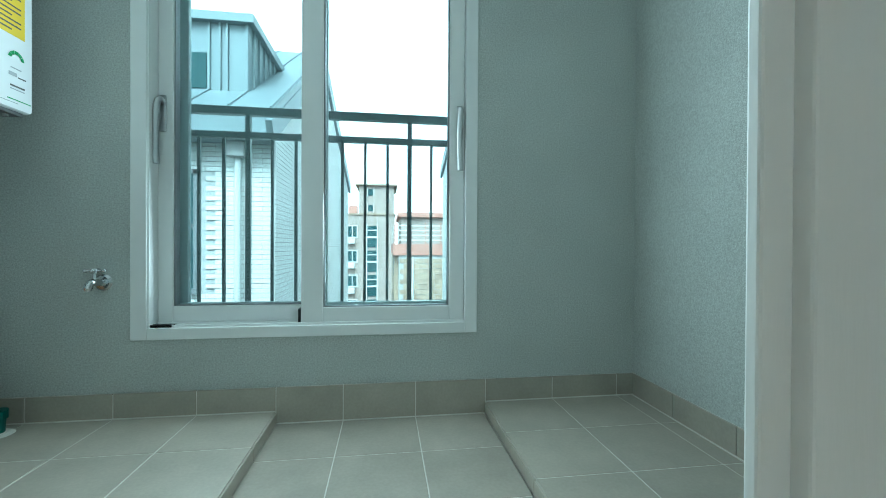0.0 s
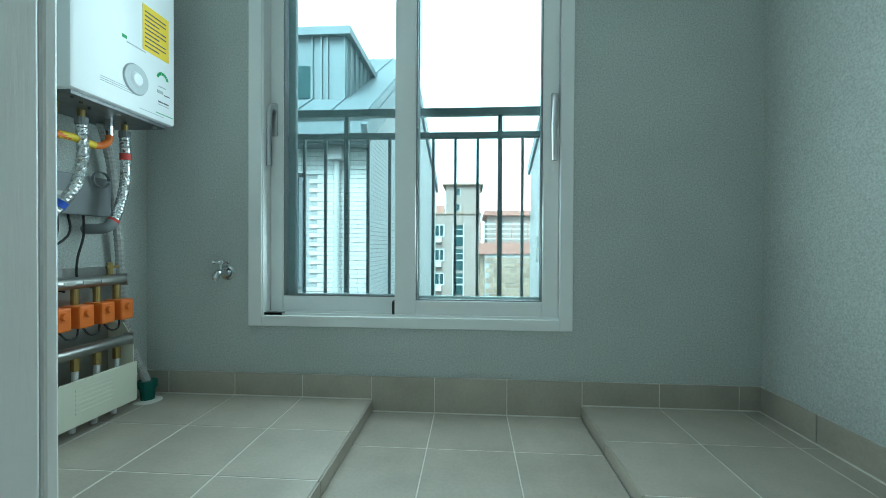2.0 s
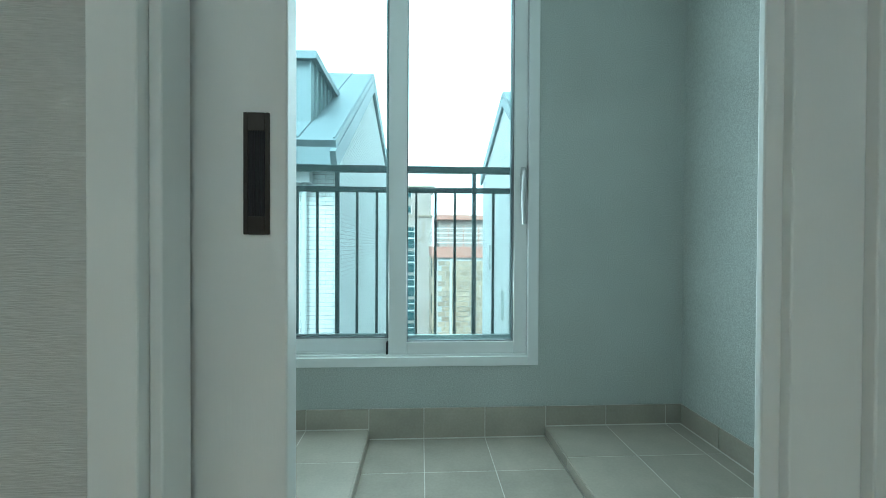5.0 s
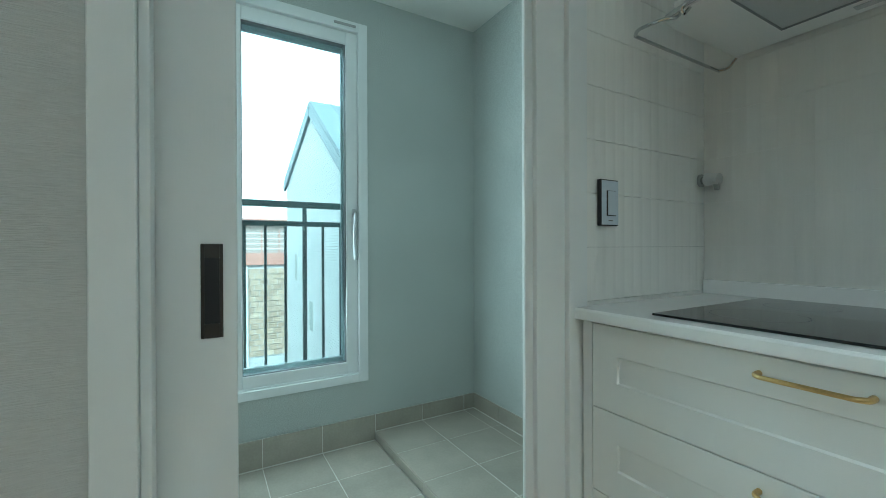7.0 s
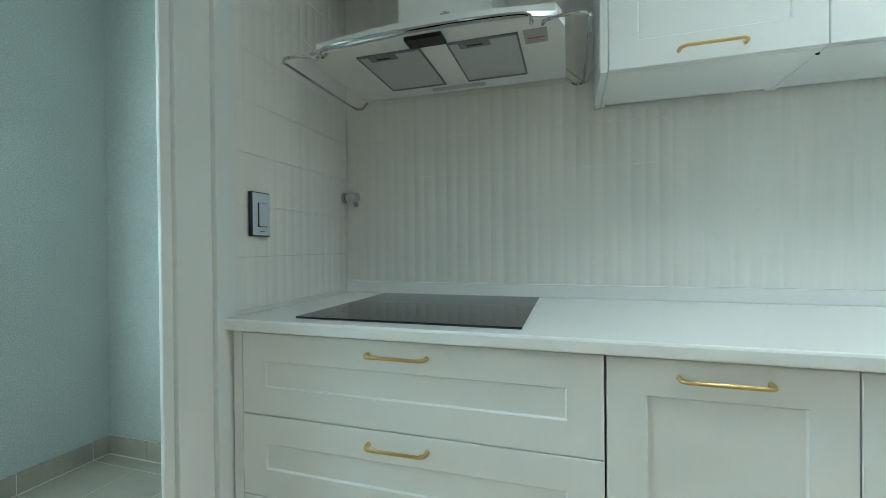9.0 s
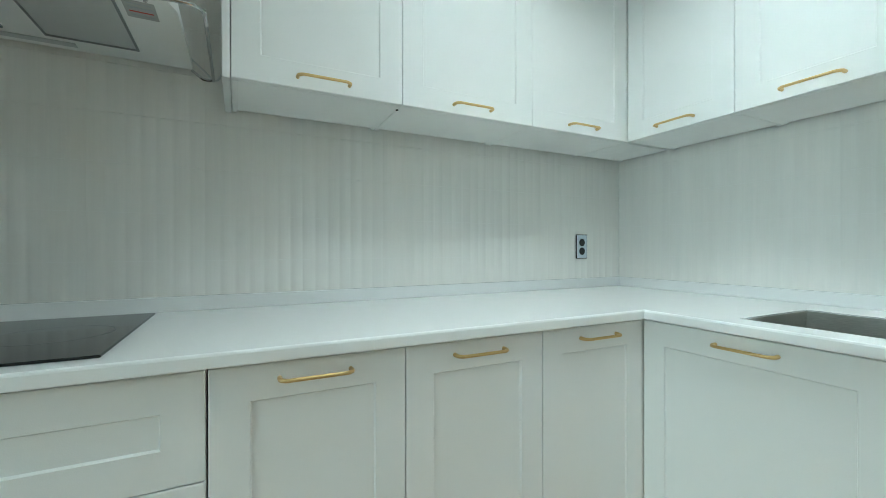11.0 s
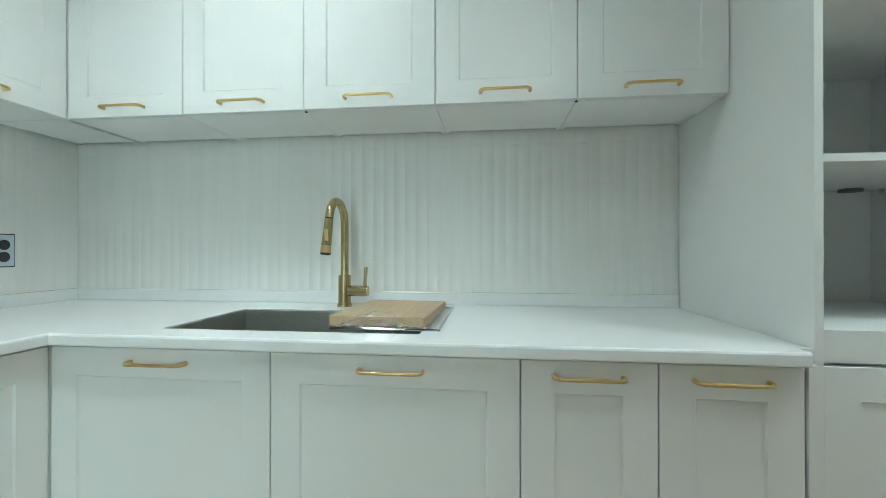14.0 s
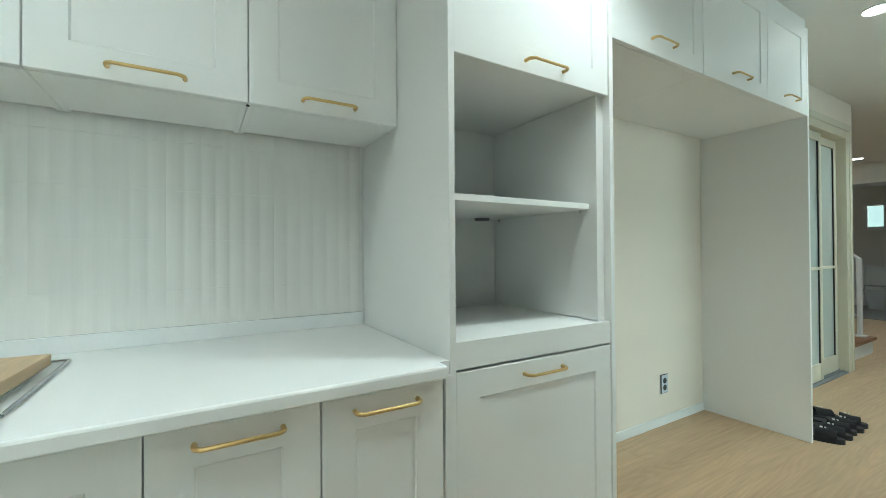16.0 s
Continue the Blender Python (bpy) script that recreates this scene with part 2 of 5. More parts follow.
def cyl(bm, a, b, r0, r1=None, seg=20, caps=True):
    a, b = Vector(a), Vector(b)
    d = b - a
    q = d.to_track_quat("Z", "Y").to_matrix().to_4x4()
    bmesh.ops.create_cone(bm, cap_ends=caps, segments=seg, radius1=r0, radius2=r0 if r1 is None else r1, depth=d.length,
                          matrix=Matrix.Translation((a + b) / 2) @ q)
    return bm


def smooth_path(points, steps=6):
    """Points of a soft curve through the given ones."""
    p = [Vector(q) for q in points]
    out = []
    for i in range(len(p) - 1):
        a, b, c, d = p[max(i - 1, 0)], p[i], p[i + 1], p[min(i + 2, len(p) - 1)]
        for s in range(steps):
            t = s / steps
            out.append(0.5 * ((2 * b) + (c - a) * t + (2 * a - 5 * b + 4 * c - d) * t * t + (3 * b - a - 3 * c + d) * t ** 3))
    out.append(p[-1])
    return out


def tube(bm, points, radius, seg=10, ribs=0.0):
    """A tube along points; ribs: how far every second ring stands out."""
    rings, u = [], None
    n = len(points)
    for i, p in enumerate(points):
        p = Vector(p)
        d = (Vector(points[min(i + 1, n - 1)]) - Vector(points[max(i - 1, 0)])).normalized()
        if u is None:
            u = d.cross(Vector((0, 0, 1)))
            if u.length < 0.05:
                u = d.cross(Vector((1, 0, 0)))
        u = (u - d * u.dot(d)).normalized()
        w = d.cross(u)
        r = (radius[i] if isinstance(radius, list) else radius) + (ribs if i % 2 else 0)
        rings.append([bm.verts.new(p + (u * math.cos(2 * math.pi * k / seg) + w * math.sin(2 * math.pi * k / seg)) * r) for k in range(seg)])
    for i in range(n - 1):
        for k in range(seg):
            bm.faces.new((rings[i][k], rings[i][(k + 1) % seg], rings[i + 1][(k + 1) % seg], rings[i + 1][k]))
    bm.faces.new(rings[0][::-1])
    bm.faces.new(rings[-1])
    bmesh.ops.recalc_face_normals(bm, faces=bm.faces[:])
    return bm


def prism(bm, outline, z0, z1, m=None):
    """An outline in the xy plane drawn up from z0 to z1, then moved by m."""
    lo = [bm.verts.new((x, y, z0)) for x, y in outline]
    hi = [bm.verts.new((x, y, z1)) for x, y in outline]
    k = len(outline)
    fs = [bm.faces.new(lo[::-1]), bm.faces.new(hi)]
    for i in range(k):
        fs.append(bm.faces.new((lo[i], lo[(i + 1) % k], hi[(i + 1) % k], hi[i])))
    bmesh.ops.recalc_face_normals(bm, faces=fs)
    if m is not None:
        bmesh.ops.transform(bm, verts=lo + hi, matrix=m)
    return bm


def mesh_of(name, bm, material, smooth=False):
    me = bpy.data.meshes.new(name)
    bm.to_mesh(me)
    bm.free()
    me.materials.append(material)
    if smooth:
        for p in me.polygons:
            p.use_smooth = True
        me.set_sharp_from_angle(angle=radians(40))
    return me


def thing(name, base, label, category, group="", kind=""):
    ob = new(name)
    ob.empty_display_size = 0.1
    ob.location = base
    ORIGIN[ob.name] = Vector(base)
    return tagged(ob, label, category, group, kind)


def part(name, bm, material, parent, label="", smooth=False):
    """Links a bmesh, given in world places, as one mesh under a thing or a part of it."""
    org = ORIGIN.get(parent.name, Vector((0, 0, 0)))
    bmesh.ops.translate(bm, verts=bm.verts[:], vec=-org)
    ob = new(name, mesh_of(name, bm, material, smooth))
    ob.parent = parent
    ORIGIN[ob.name] = org
    return tagged(ob, label)


def piece(name, mesh, parent, at):
    """One of many alike pieces on shared mesh data."""
    ob = new(name, mesh)
    ob.parent = parent
    ob.location = Vector(at) - ORIGIN.get(parent.name, Vector((0, 0, 0)))
    ORIGIN[ob.name] = Vector(at)
    return ob


def single(name, bm, material, label, category, group="", kind="", smooth=False):
    ob = new(name, mesh_of(name, bm, material, smooth))
    ORIGIN[ob.name] = Vector((0, 0, 0))
    return tagged(ob, label, category, group, kind)


def moved(bm, m):
    bmesh.ops.transform(bm, verts=bm.verts[:], matrix=m)
    return bm


# ---- the large structure ----
XE, YS, YN, YW = 1.229, -2.399, 0.389, 2.0     # hob wall, sink wall, door wall, window wall
XL, XR = -1.334, 1.382                         # balcony side walls
LOW, PLAT, BCEIL = -0.141, -0.089, 2.53        # balcony levels
NX0, NX1, NYB, NYF = -1.80, -3.665, -2.478, -1.886  # fridge niche
WALLEND, HY = -5.86, -2.26                     # hall door wall

S = dict(kind="structure")
wall_east = single("wall_east", boxes((XE + 0.0055, XE + 0.16, YS - 0.2, YN + 0.004, FL - 0.1, CEIL)), WGROUT, "white kitchen wall with fluted tiles", "wall", **S)
wall_south = single("wall_south", boxes((NX0 + 0.02, XE + 0.005, YS - 0.2, YS - 0.0055, FL - 0.1, CEIL)), WGROUT, "white kitchen wall behind the sink", "wall", **S)
single("wall_niche", boxes((NX1 - 0.03, NX0 + 0.018, NYB - 0.15, NYB, FL - 0.1, CEIL)), NICHEPAPER, "cream papered wall behind the empty fridge niche", "wall", **S)
# door wall: paper on its kitchen face
bm = boxes((-12.4, -5.25, 0.405, 0.445, FL - 0.1, CEIL), (-5.25, -2.75, 0.405, 0.445, 2.3, CEIL), (-5.25, -2.75, 0.405, 0.445, FL - 0.1, 0.2), (-2.75, -0.40, 0.405, 0.445, FL - 0.1, CEIL), (0.632, XE + 0.16, YN + 0.012, 0.53, FL - 0.1, CEIL), (-0.40, 0.632, 0.405, 0.53, 2.20, CEIL))
wall_north = single("wall_north", bm, WALLPAPER, "pale textured wallpaper wall beside the balcony door", "wall", **S)
bm = boxes((-12.4, -5.25, 0.446, 0.54, FL - 0.1, CEIL), (-5.25, -2.75, 0.446, 0.54, 2.3, CEIL), (-5.25, -2.75, 0.446, 0.54, FL - 0.1, 0.2), (-2.75, XL - 0.15, 0.446, 0.54, FL - 0.1, CEIL), (XL - 0.15, -0.40, 0.535, 0.56, LOW - 0.1, BCEIL), (0.635, XR + 0.15, 0.532, 0.56, LOW - 0.1, BCEIL), (-0.40, 0.635, 0.532, 0.56, 2.2, BCEIL))
single("wall_balcony_south", bm, PLASTER, "grey coated balcony side of the door wall", "wall", **S)
# window wall with its opening
WX0, WX1, WZ0, WZ1 = -0.841, 0.601, 0.225, 2.36
bm = boxes((XL - 0.15, WX0 + 0.03, YW, YW + 0.22, LOW - 0.1, BCEIL + 0.1), (WX1 - 0.03, XR + 0.15, YW, YW + 0.22, LOW - 0.1, BCEIL + 0.1),
           (WX0 + 0.03, WX1 - 0.03, YW, YW + 0.22, LOW - 0.1, WZ0 + 0.03), (WX0 + 0.03, WX1 - 0.03, YW, YW + 0.22, WZ1 - 0.03, BCEIL + 0.1))
wall_window = single("wall_window", bm, PLASTER, "grey coated balcony wall round the window", "wall", **S)
wall_bal_l = single("wall_balcony_west", boxes((XL - 0.15, XL, 0.56, YW, LOW - 0.1, BCEIL)), PLASTER, "grey coated wall behind the boiler", "wall", **S)
wall_bal_r = single("wall_balcony_east", boxes((XR, XR + 0.15, 0.56, YW, LOW - 0.1, BCEIL)), PLASTER, "grey coated end wall of the balcony", "wall", **S)
single("ceiling_balcony", boxes((XL - 0.15, XR + 0.15, 0.56, YW, BCEIL, BCEIL + 0.1)), CEILING, "white balcony ceiling", "ceiling", **S)
floor_bal = single("floor_balcony", boxes((-0.262, 0.632, 0.40, YW, LOW - 0.12, LOW - 0.0012)), GROUT, "beige tiled drying-room floor", "floor", **S)
plat_l = single("platform_west", boxes((XL, -0.274, 0.56, YW, LOW - 0.12, PLAT - 0.0012)), GROUT, "raised beige tiled step under the boiler", "floor", **S)
plat_r = single("platform_east", boxes((0.646, XR, 0.56, YW, LOW - 0.12, PLAT - 0.0012)), GROUT, "raised beige tiled step at the balcony end", "floor", **S)

floor = single("floor", boxes((-12.4, XE + 0.1, -4.9, 0.41, FL - 0.2, FL - 0.004)), OAK, "light oak plank floor", "floor", **S)
single("ceiling", boxes((-9.7, XE + 0.16, -4.9, 0.41, CEIL, CEIL + 0.1)), CEILING, "white papered ceiling", "ceiling", **S)
# hall: door wall, its end, stair side, far room
bm = boxes((WALLEND, -5.72, HY - 0.16, HY, FL - 0.1, CEIL), (-4.30, NX1 - 0.03, HY - 0.16, HY, FL - 0.1, CEIL), (-5.72, -4.30, HY - 0.16, HY, 2.20, CEIL))
single("wall_hall", bm, NICHEPAPER, "cream wall round the hall sliding door", "wall", **S)
single("wall_entrance", boxes((WALLEND, NX1, -4.0, -3.9, FL - 0.1, CEIL), (WALLEND, WALLEND + 0.1, -3.9, HY - 0.16, FL - 0.1, CEIL)), NICHEPAPER, "plain wall that closes the entrance", "wall", **S)
single("wall_far", boxes((-9.75, -9.6, -2.55, 0.41, FL - 0.1, CEIL), (-9.75, -9.6, -4.9, -2.55, 2.16, CEIL), (-9.75, WALLEND, -4.95, -4.85, FL - 0.1, CEIL)), CEILING, "pale wall at the far end of the hall", "wall", **S)
bm = boxes((-11.95, -11.8, -4.9, -3.62, FL - 0.1, 2.35), (-11.95, -11.8, -3.02, -1.0, FL - 0.1, 2.35), (-11.95, -11.8, -3.62, -3.02, FL - 0.1, 1.50), (-11.95, -11.8, -3.62, -3.02, 2.02, 2.35),
           (-11.8, -9.75, -1.05, -0.95, FL - 0.1, 2.35), (-11.8, -9.75, -4.9, -4.8, FL - 0.1, 2.35))
single("wall_bathroom", bm, CEILING, "pale grey bathroom wall with a small window", "wall", **S)
single("ceiling_bathroom", boxes((-11.95, -9.75, -4.9, -0.95, 2.33, 2.4)), CEILING, "white bathroom ceiling", "ceiling", **S)
single("floor_bathroom", boxes((-11.9, -9.8, -4.9, -0.95, FL - 0.003, FL + 0.006)), WCTILE, "dark grey bathroom floor", "floor", **S)
single("wall_west", boxes((-12.5, -12.4, -4.9, 0.54, FL - 0.1, CEIL)), CEILING, "plain wall that closes the house", "wall", **S)

# ---- balcony tiles ----
T = 0.314


def slab(w, d, h, bevel=0.0012):
    return box(bmesh.new(), -w / 2, w / 2, -d / 2, d / 2, -h, 0, bevel, 1)


TILE_MESH = {}


def lay(parent, name, xs, ys, z):
    """Floor tiles between the joint lines xs and ys."""
    for i in range(len(xs) - 1):
        for j in range(len(ys) - 1):
            w, d = xs[i + 1] - xs[i] - 0.004, abs(ys[j + 1] - ys[j]) - 0.004
            key = (round(w, 3), round(d, 3), name)
            if key not in TILE_MESH:
                TILE_MESH[key] = mesh_of(name, slab(w, d, 0.008), FTILE)
            piece(name, TILE_MESH[key], parent, ((xs[i] + xs[i + 1]) / 2, (ys[j] + ys[j + 1]) / 2, z))


YL = [1.978, 1.668, 1.354, 1.04, 0.726, 0.56]
lay(floor_bal, "floor_tile", [-0.27, 0.009, 0.323, 0.637], YL + [0.412], LOW)
lay(plat_l, "floor_tile", [XL, -1.212, -0.898, -0.584, -0.27], YL, PLAT)
lay(plat_r, "floor_tile", [0.642, 0.960, 1.281, 1.372], YL, PLAT)
# risers of the two steps
for par, x, s in ((plat_l, -0.27, 1), (plat_r, 0.641, -1)):
    for j in range(len(YL) - 1):
        d = YL[j] - YL[j + 1] - 0.004
        key = ("riser", round(d, 3), s)
        if key not in TILE_MESH:
            TILE_MESH[key] = mesh_of("riser_tile", box(bmesh.new(), -0.004, 0.004, -d / 2, d / 2, LOW + 0.002, PLAT - 0.004, 0.001, 1), FTILE)
        piece("riser_tile", TILE_MESH[key], par, (x, (YL[j] + YL[j + 1]) / 2, 0))
# skirting tiles
base_w = single("baseboard_window_wall", boxes((XL, XR, YW - 0.0185, YW - 0.001, LOW - 0.02, 0.0095)), GROUT, "beige tile skirting under the window", "skirting", **S)
for a, b, z0 in [(XL + 0.012, -1.212, PLAT), (-1.212, -0.898, PLAT), (-0.898, -0.584, PLAT), (-0.584, -0.27, PLAT), (-0.27, 0.009, LOW), (0.009, 0.323, LOW), (0.323, 0.641, LOW),
                 (0.641, 0.960, PLAT), (0.960, 1.281, PLAT), (1.281, 1.370, PLAT)]:
    me = mesh_of("skirting_tile", box(bmesh.new(), -(b - a) / 2 + 0.002, (b - a) / 2 - 0.002, -0.005, 0.005, z0 + 0.003, 0.012, 0.0012, 1), FTILE)
    piece("skirting_tile", me, base_w, ((a + b) / 2, YW - 0.016, 0))
for nm, x, sg in (("baseboard_east", XR - 0.006, -1), ("baseboard_west", XL + 0.006, 1)):
    bb = single(nm, boxes((x - 0.006, x + 0.004, 0.56, YW - 0.02, PLAT - 0.01, 0.008)), GROUT, "beige tile skirting at the balcony end", "skirting", **S)
    ys = [1.976, 1.70, 1.39, 1.08, 0.77, 0.56]
    for j in range(len(ys) - 1):
        d = ys[j] - ys[j + 1] - 0.004
        me = mesh_of("skirting_tile", box(bmesh.new(), -0.005, 0.005, -d / 2, d / 2, PLAT + 0.003, 0.012, 0.0012, 1), FTILE)
        piece("skirting_tile", me, bb, (x + sg * 0.01, (ys[j] + ys[j + 1]) / 2, 0))

# pale sealant along the foot of the skirting
for x0, x1, z in ((XL, -0.276, PLAT), (-0.264, 0.635, LOW), (0.648, XR - 0.02, PLAT)):
    single("sealant", boxes((x0, x1, YW - 0.026, YW - 0.0212, z, z + 0.004)), GROUT, "pale sealant line along the tile skirting", "trim", **S)
single("sealant", boxes((XR - 0.0265, XR - 0.0215, 0.56, YW - 0.027, PLAT, PLAT + 0.004)), GROUT, "pale sealant line along the tile skirting", "trim", **S)

# ---- balcony window ----
window = thing("window_1", (-0.12, YW, WZ0), "white vinyl two-sash sliding window", "window", **S)


def ring(x0, x1, z0, z1, y0, y1, w, bevel=0.003, wb=None, wt=None):
    wb, wt = wb or w, wt or w
    return boxes((x0, x0 + w, y0, y1, z0, z1), (x1 - w, x1, y0, y1, z0, z1), (x0 + w, x1 - w, y0, y1, z0, z0 + wb), (x0 + w, x1 - w, y0, y1, z1 - wt, z1), bevel=bevel)


part("window_frame", boxes((WX0, WX0 + 0.062, YW - 0.012, YW + 0.145, WZ0, WZ1), (WX1 - 0.056, WX1, YW - 0.012, YW + 0.145, WZ0, WZ1), (WX0 + 0.062, WX1 - 0.056, YW - 0.012, YW + 0.145, WZ0, WZ0 + 0.048),
                          (WX0 + 0.062, WX1 - 0.056, YW - 0.012, YW + 0.145, WZ1 - 0.058, WZ1), bevel=0.003), PVC, window)
part("frame_lip", boxes((WX0 + 0.062, WX0 + 0.068, YW - 0.006, YW + 0.030, WZ0 + 0.048, WZ1 - 0.058), bevel=0.001), PVC, window)
part("track", boxes((WX0 + 0.068, WX1 - 0.056, YW + 0.002, YW + 0.010, WZ0 + 0.048, WZ0 + 0.058), (WX0 + 0.062, WX1 - 0.056, YW + 0.062, YW + 0.070, WZ0 + 0.048, WZ0 + 0.058)), PVC, window)
for x0, x1, yf, gx0, gx1 in ((-0.176, 0.544, YW + 0.012, -0.082, 0.475), (-0.779, -0.085, YW + 0.072, -0.718, -0.178)):
    z0, z1 = 0.276, 2.302
    gz0, gz1 = (0.346, 2.228) if x0 > -0.5 else (0.352, 2.230)
    sash = part("sash", boxes((x0, gx0, yf, yf + 0.055, z0, z1), (gx1, x1, yf, yf + 0.055, z0, z1), (gx0, gx1, yf, yf + 0.055, z0, gz0), (gx0, gx1, yf, yf + 0.055, gz1, z1), bevel=0.004), PVC, window)
    part("gasket", ring(gx0 - 0.001, gx1 + 0.001, gz0 - 0.001, gz1 + 0.001, yf + 0.010, yf + 0.05, 0.0055, 0.001), GREYPLASTIC, sash, "dark rubber glazing gasket")
    p = part("pane", boxes((gx0, gx1, yf + 0.024, yf + 0.028, gz0, gz1)), GLASS, sash, "clear window glass")
    p.visible_shadow = False
    hx = 0.521 if x0 > -0.5 else -0.757
    hb = bmesh.new()
    box(hb, hx - 0.014, hx + 0.014, yf - 0.008, yf, 1.10, 1.255, 0.006, 2)
    part("handle_plate", hb, SILVER, sash, "satin silver handle plate", True)
    hb = bmesh.new()
    tube(hb, smooth_path([(hx, yf - 0.004, 1.225), (hx, yf - 0.03, 1.23), (hx - 0.004, yf - 0.045, 1.20), (hx - 0.008, yf - 0.045, 1.10), (hx - 0.004, yf - 0.047, 0.955)], 5), 0.0125, 12)
    part("handle", hb, SILVER, sash, "satin silver lever handle", True)
# outer pair of sashes in the same opening
for x0, x1, gx0, gx1, yf in ((-0.805, -0.095, -0.707, -0.20, YW + 0.185), (-0.200, 0.575, -0.084, 0.488, YW + 0.152)):
    sash = part("outer_sash", boxes((x0, gx0, yf, yf + 0.03, 0.262, 2.33), (gx1, x1, yf, yf + 0.03, 0.262, 2.33), (gx0, gx1, yf, yf + 0.03, 0.262, 0.350), (gx0, gx1, yf, yf + 0.03, 2.238, 2.33), bevel=0.003), OUTERVINYL, window, "grey outer window sash")
    p = part("pane", boxes((gx0, gx1, yf + 0.012, yf + 0.016, 0.350, 2.238)), GLASS, sash, "clear window glass")
    p.visible_shadow = False
latch = part("latch_plate", boxes((-0.772, -0.748, YW + 0.178, YW + 0.1848, 1.06, 1.25), bevel=0.003), SILVER, window, "satin silver latch plate")
part("latch_screw", boxes((-0.763, -0.757, YW + 0.1765, YW + 0.1785, 1.09, 1.10), (-0.763, -0.757, YW + 0.1765, YW + 0.1785, 1.20, 1.21)), DARK, latch)
part("sash_stop", boxes((-0.775, -0.69, YW + 0.002, YW + 0.03, 0.2735, 0.284)), DARK, window, "black draught stop")
part("sash_seal", boxes((-0.188, -0.1765, YW + 0.016, YW + 0.066, 0.278, 0.340)), DARK, window, "black draught brush")
part("vent_strip", boxes((0.40, 0.53, YW - 0.016, YW - 0.010, 2.325, 2.34), bevel=0.002), LIGHTGREY, window)

# assumed window, out of view, put round the added fill lamp
fill_win = thing("fill_window", (-4.0, 0.47, 0.2), "white framed window, assumed and unseen, for the fill lamp", "window", **S)
part("window_frame", ring(-5.25, -2.75, 0.2, 2.3, 0.43, 0.52, 0.05), PVC, fill_win)
part("mullion", boxes((-4.03, -3.97, 0.44, 0.51, 0.25, 2.25)), PVC, fill_win)
for gx in (-5.2, -3.97):
    g = part("pane", boxes((gx, gx + 1.17, 0.475, 0.479, 0.25, 2.25)), GLASS, fill_win)
    g.visible_shadow = False

# railing outside
RY = 2.40
railing = thing("railing", (0, RY, 0.2), "dark painted steel safety railing outside the window", "railing")
part("top_rail", boxes((-1.4, 1.4, RY - 0.02, RY + 0.02, 1.285, 1.325), bevel=0.002), RAILPAINT, railing)
part("middle_rail", boxes((-1.4, 1.4, RY - 0.016, RY + 0.016, 1.165, 1.197), bevel=0.002), RAILPAINT, railing)
part("bottom_rail", boxes((-1.4, 1.4, RY - 0.016, RY + 0.016, 0.14, 0.17), bevel=0.002), RAILPAINT, railing)
for k in range(-13, 10):
    x = 0.315 + 0.1185 * k
    if k % 7 == 0:
        part("post", boxes((x - 0.012, x + 0.012, RY - 0.012, RY + 0.012, 0.12, 1.29)), RAILPAINT, railing)
    else:
        part("bar", boxes((x - 0.0075, x + 0.0075, RY - 0.0075, RY + 0.0075, 0.16, 1.17)), RAILPAINT, railing)
single("outer_sill", boxes((-1.5, 1.5, YW + 0.22, RY + 0.06, 0.04, 0.14)), BRICKW, "pale outer ledge under the railing", "ledge", **S)

# ---- sliding balcony door and its frame ----
frame_ob = thing("door_frame", (0.1, 0.45, FL), "white film-covered frame of the balcony door", "door frame", **S)
part("jamb", boxes((0.437, 0.464, 0.408, 0.420, FL, 2.2), (0.463, 0.562, 0.394, 0.423, FL, 2.2), (0.562, 0.630, 0.379, 0.44, FL, 2.2), bevel=0.0025), TRIM, frame_ob)
part("jamb", boxes((-0.400, -0.342, 0.394, 0.444, FL, 2.2), (-0.342, -0.326, 0.414, 0.478, FL, 2.2), bevel=0.0025), TRIM, frame_ob)
part("jamb", boxes((-0.40, -0.203, 0.531, 0.545, LOW, 2.2), bevel=0.003), TRIM, frame_ob)
part("head", boxes((-0.40, 0.63, 0.38, 0.46, 2.12, 2.2), bevel=0.003), TRIM, frame_ob)
part("threshold", boxes((-0.40, 0.63, 0.40, 0.56, LOW, FL + 0.004), bevel=0.002), TRIM, frame_ob)
door = thing("sliding_door", (-0.6, 0.51, FL), "white sliding door standing half open at the balcony", "door")
part("leaf", boxes((-1.05, -0.200, 0.490, 0.526, FL + 0.008, 2.13), bevel=0.003), TRIM, door)
pull = part("flush_pull", ring(-0.260, -0.224, 0.862, 1.034, 0.4865, 0.492, 0.006, 0.001, wb=0.026, wt=0.026), BRONZE, door, "dark bronze flush pull")
part("recess", boxes((-0.254, -0.230, 0.4893, 0.4905, 0.888, 1.008), *[(-0.253 + 0.0034 * k, -0.2515 + 0.0034 * k, 0.4875, 0.4895, 0.888, 1.008) for k in range(7)]), DARK, pull, "ribbed black recess")

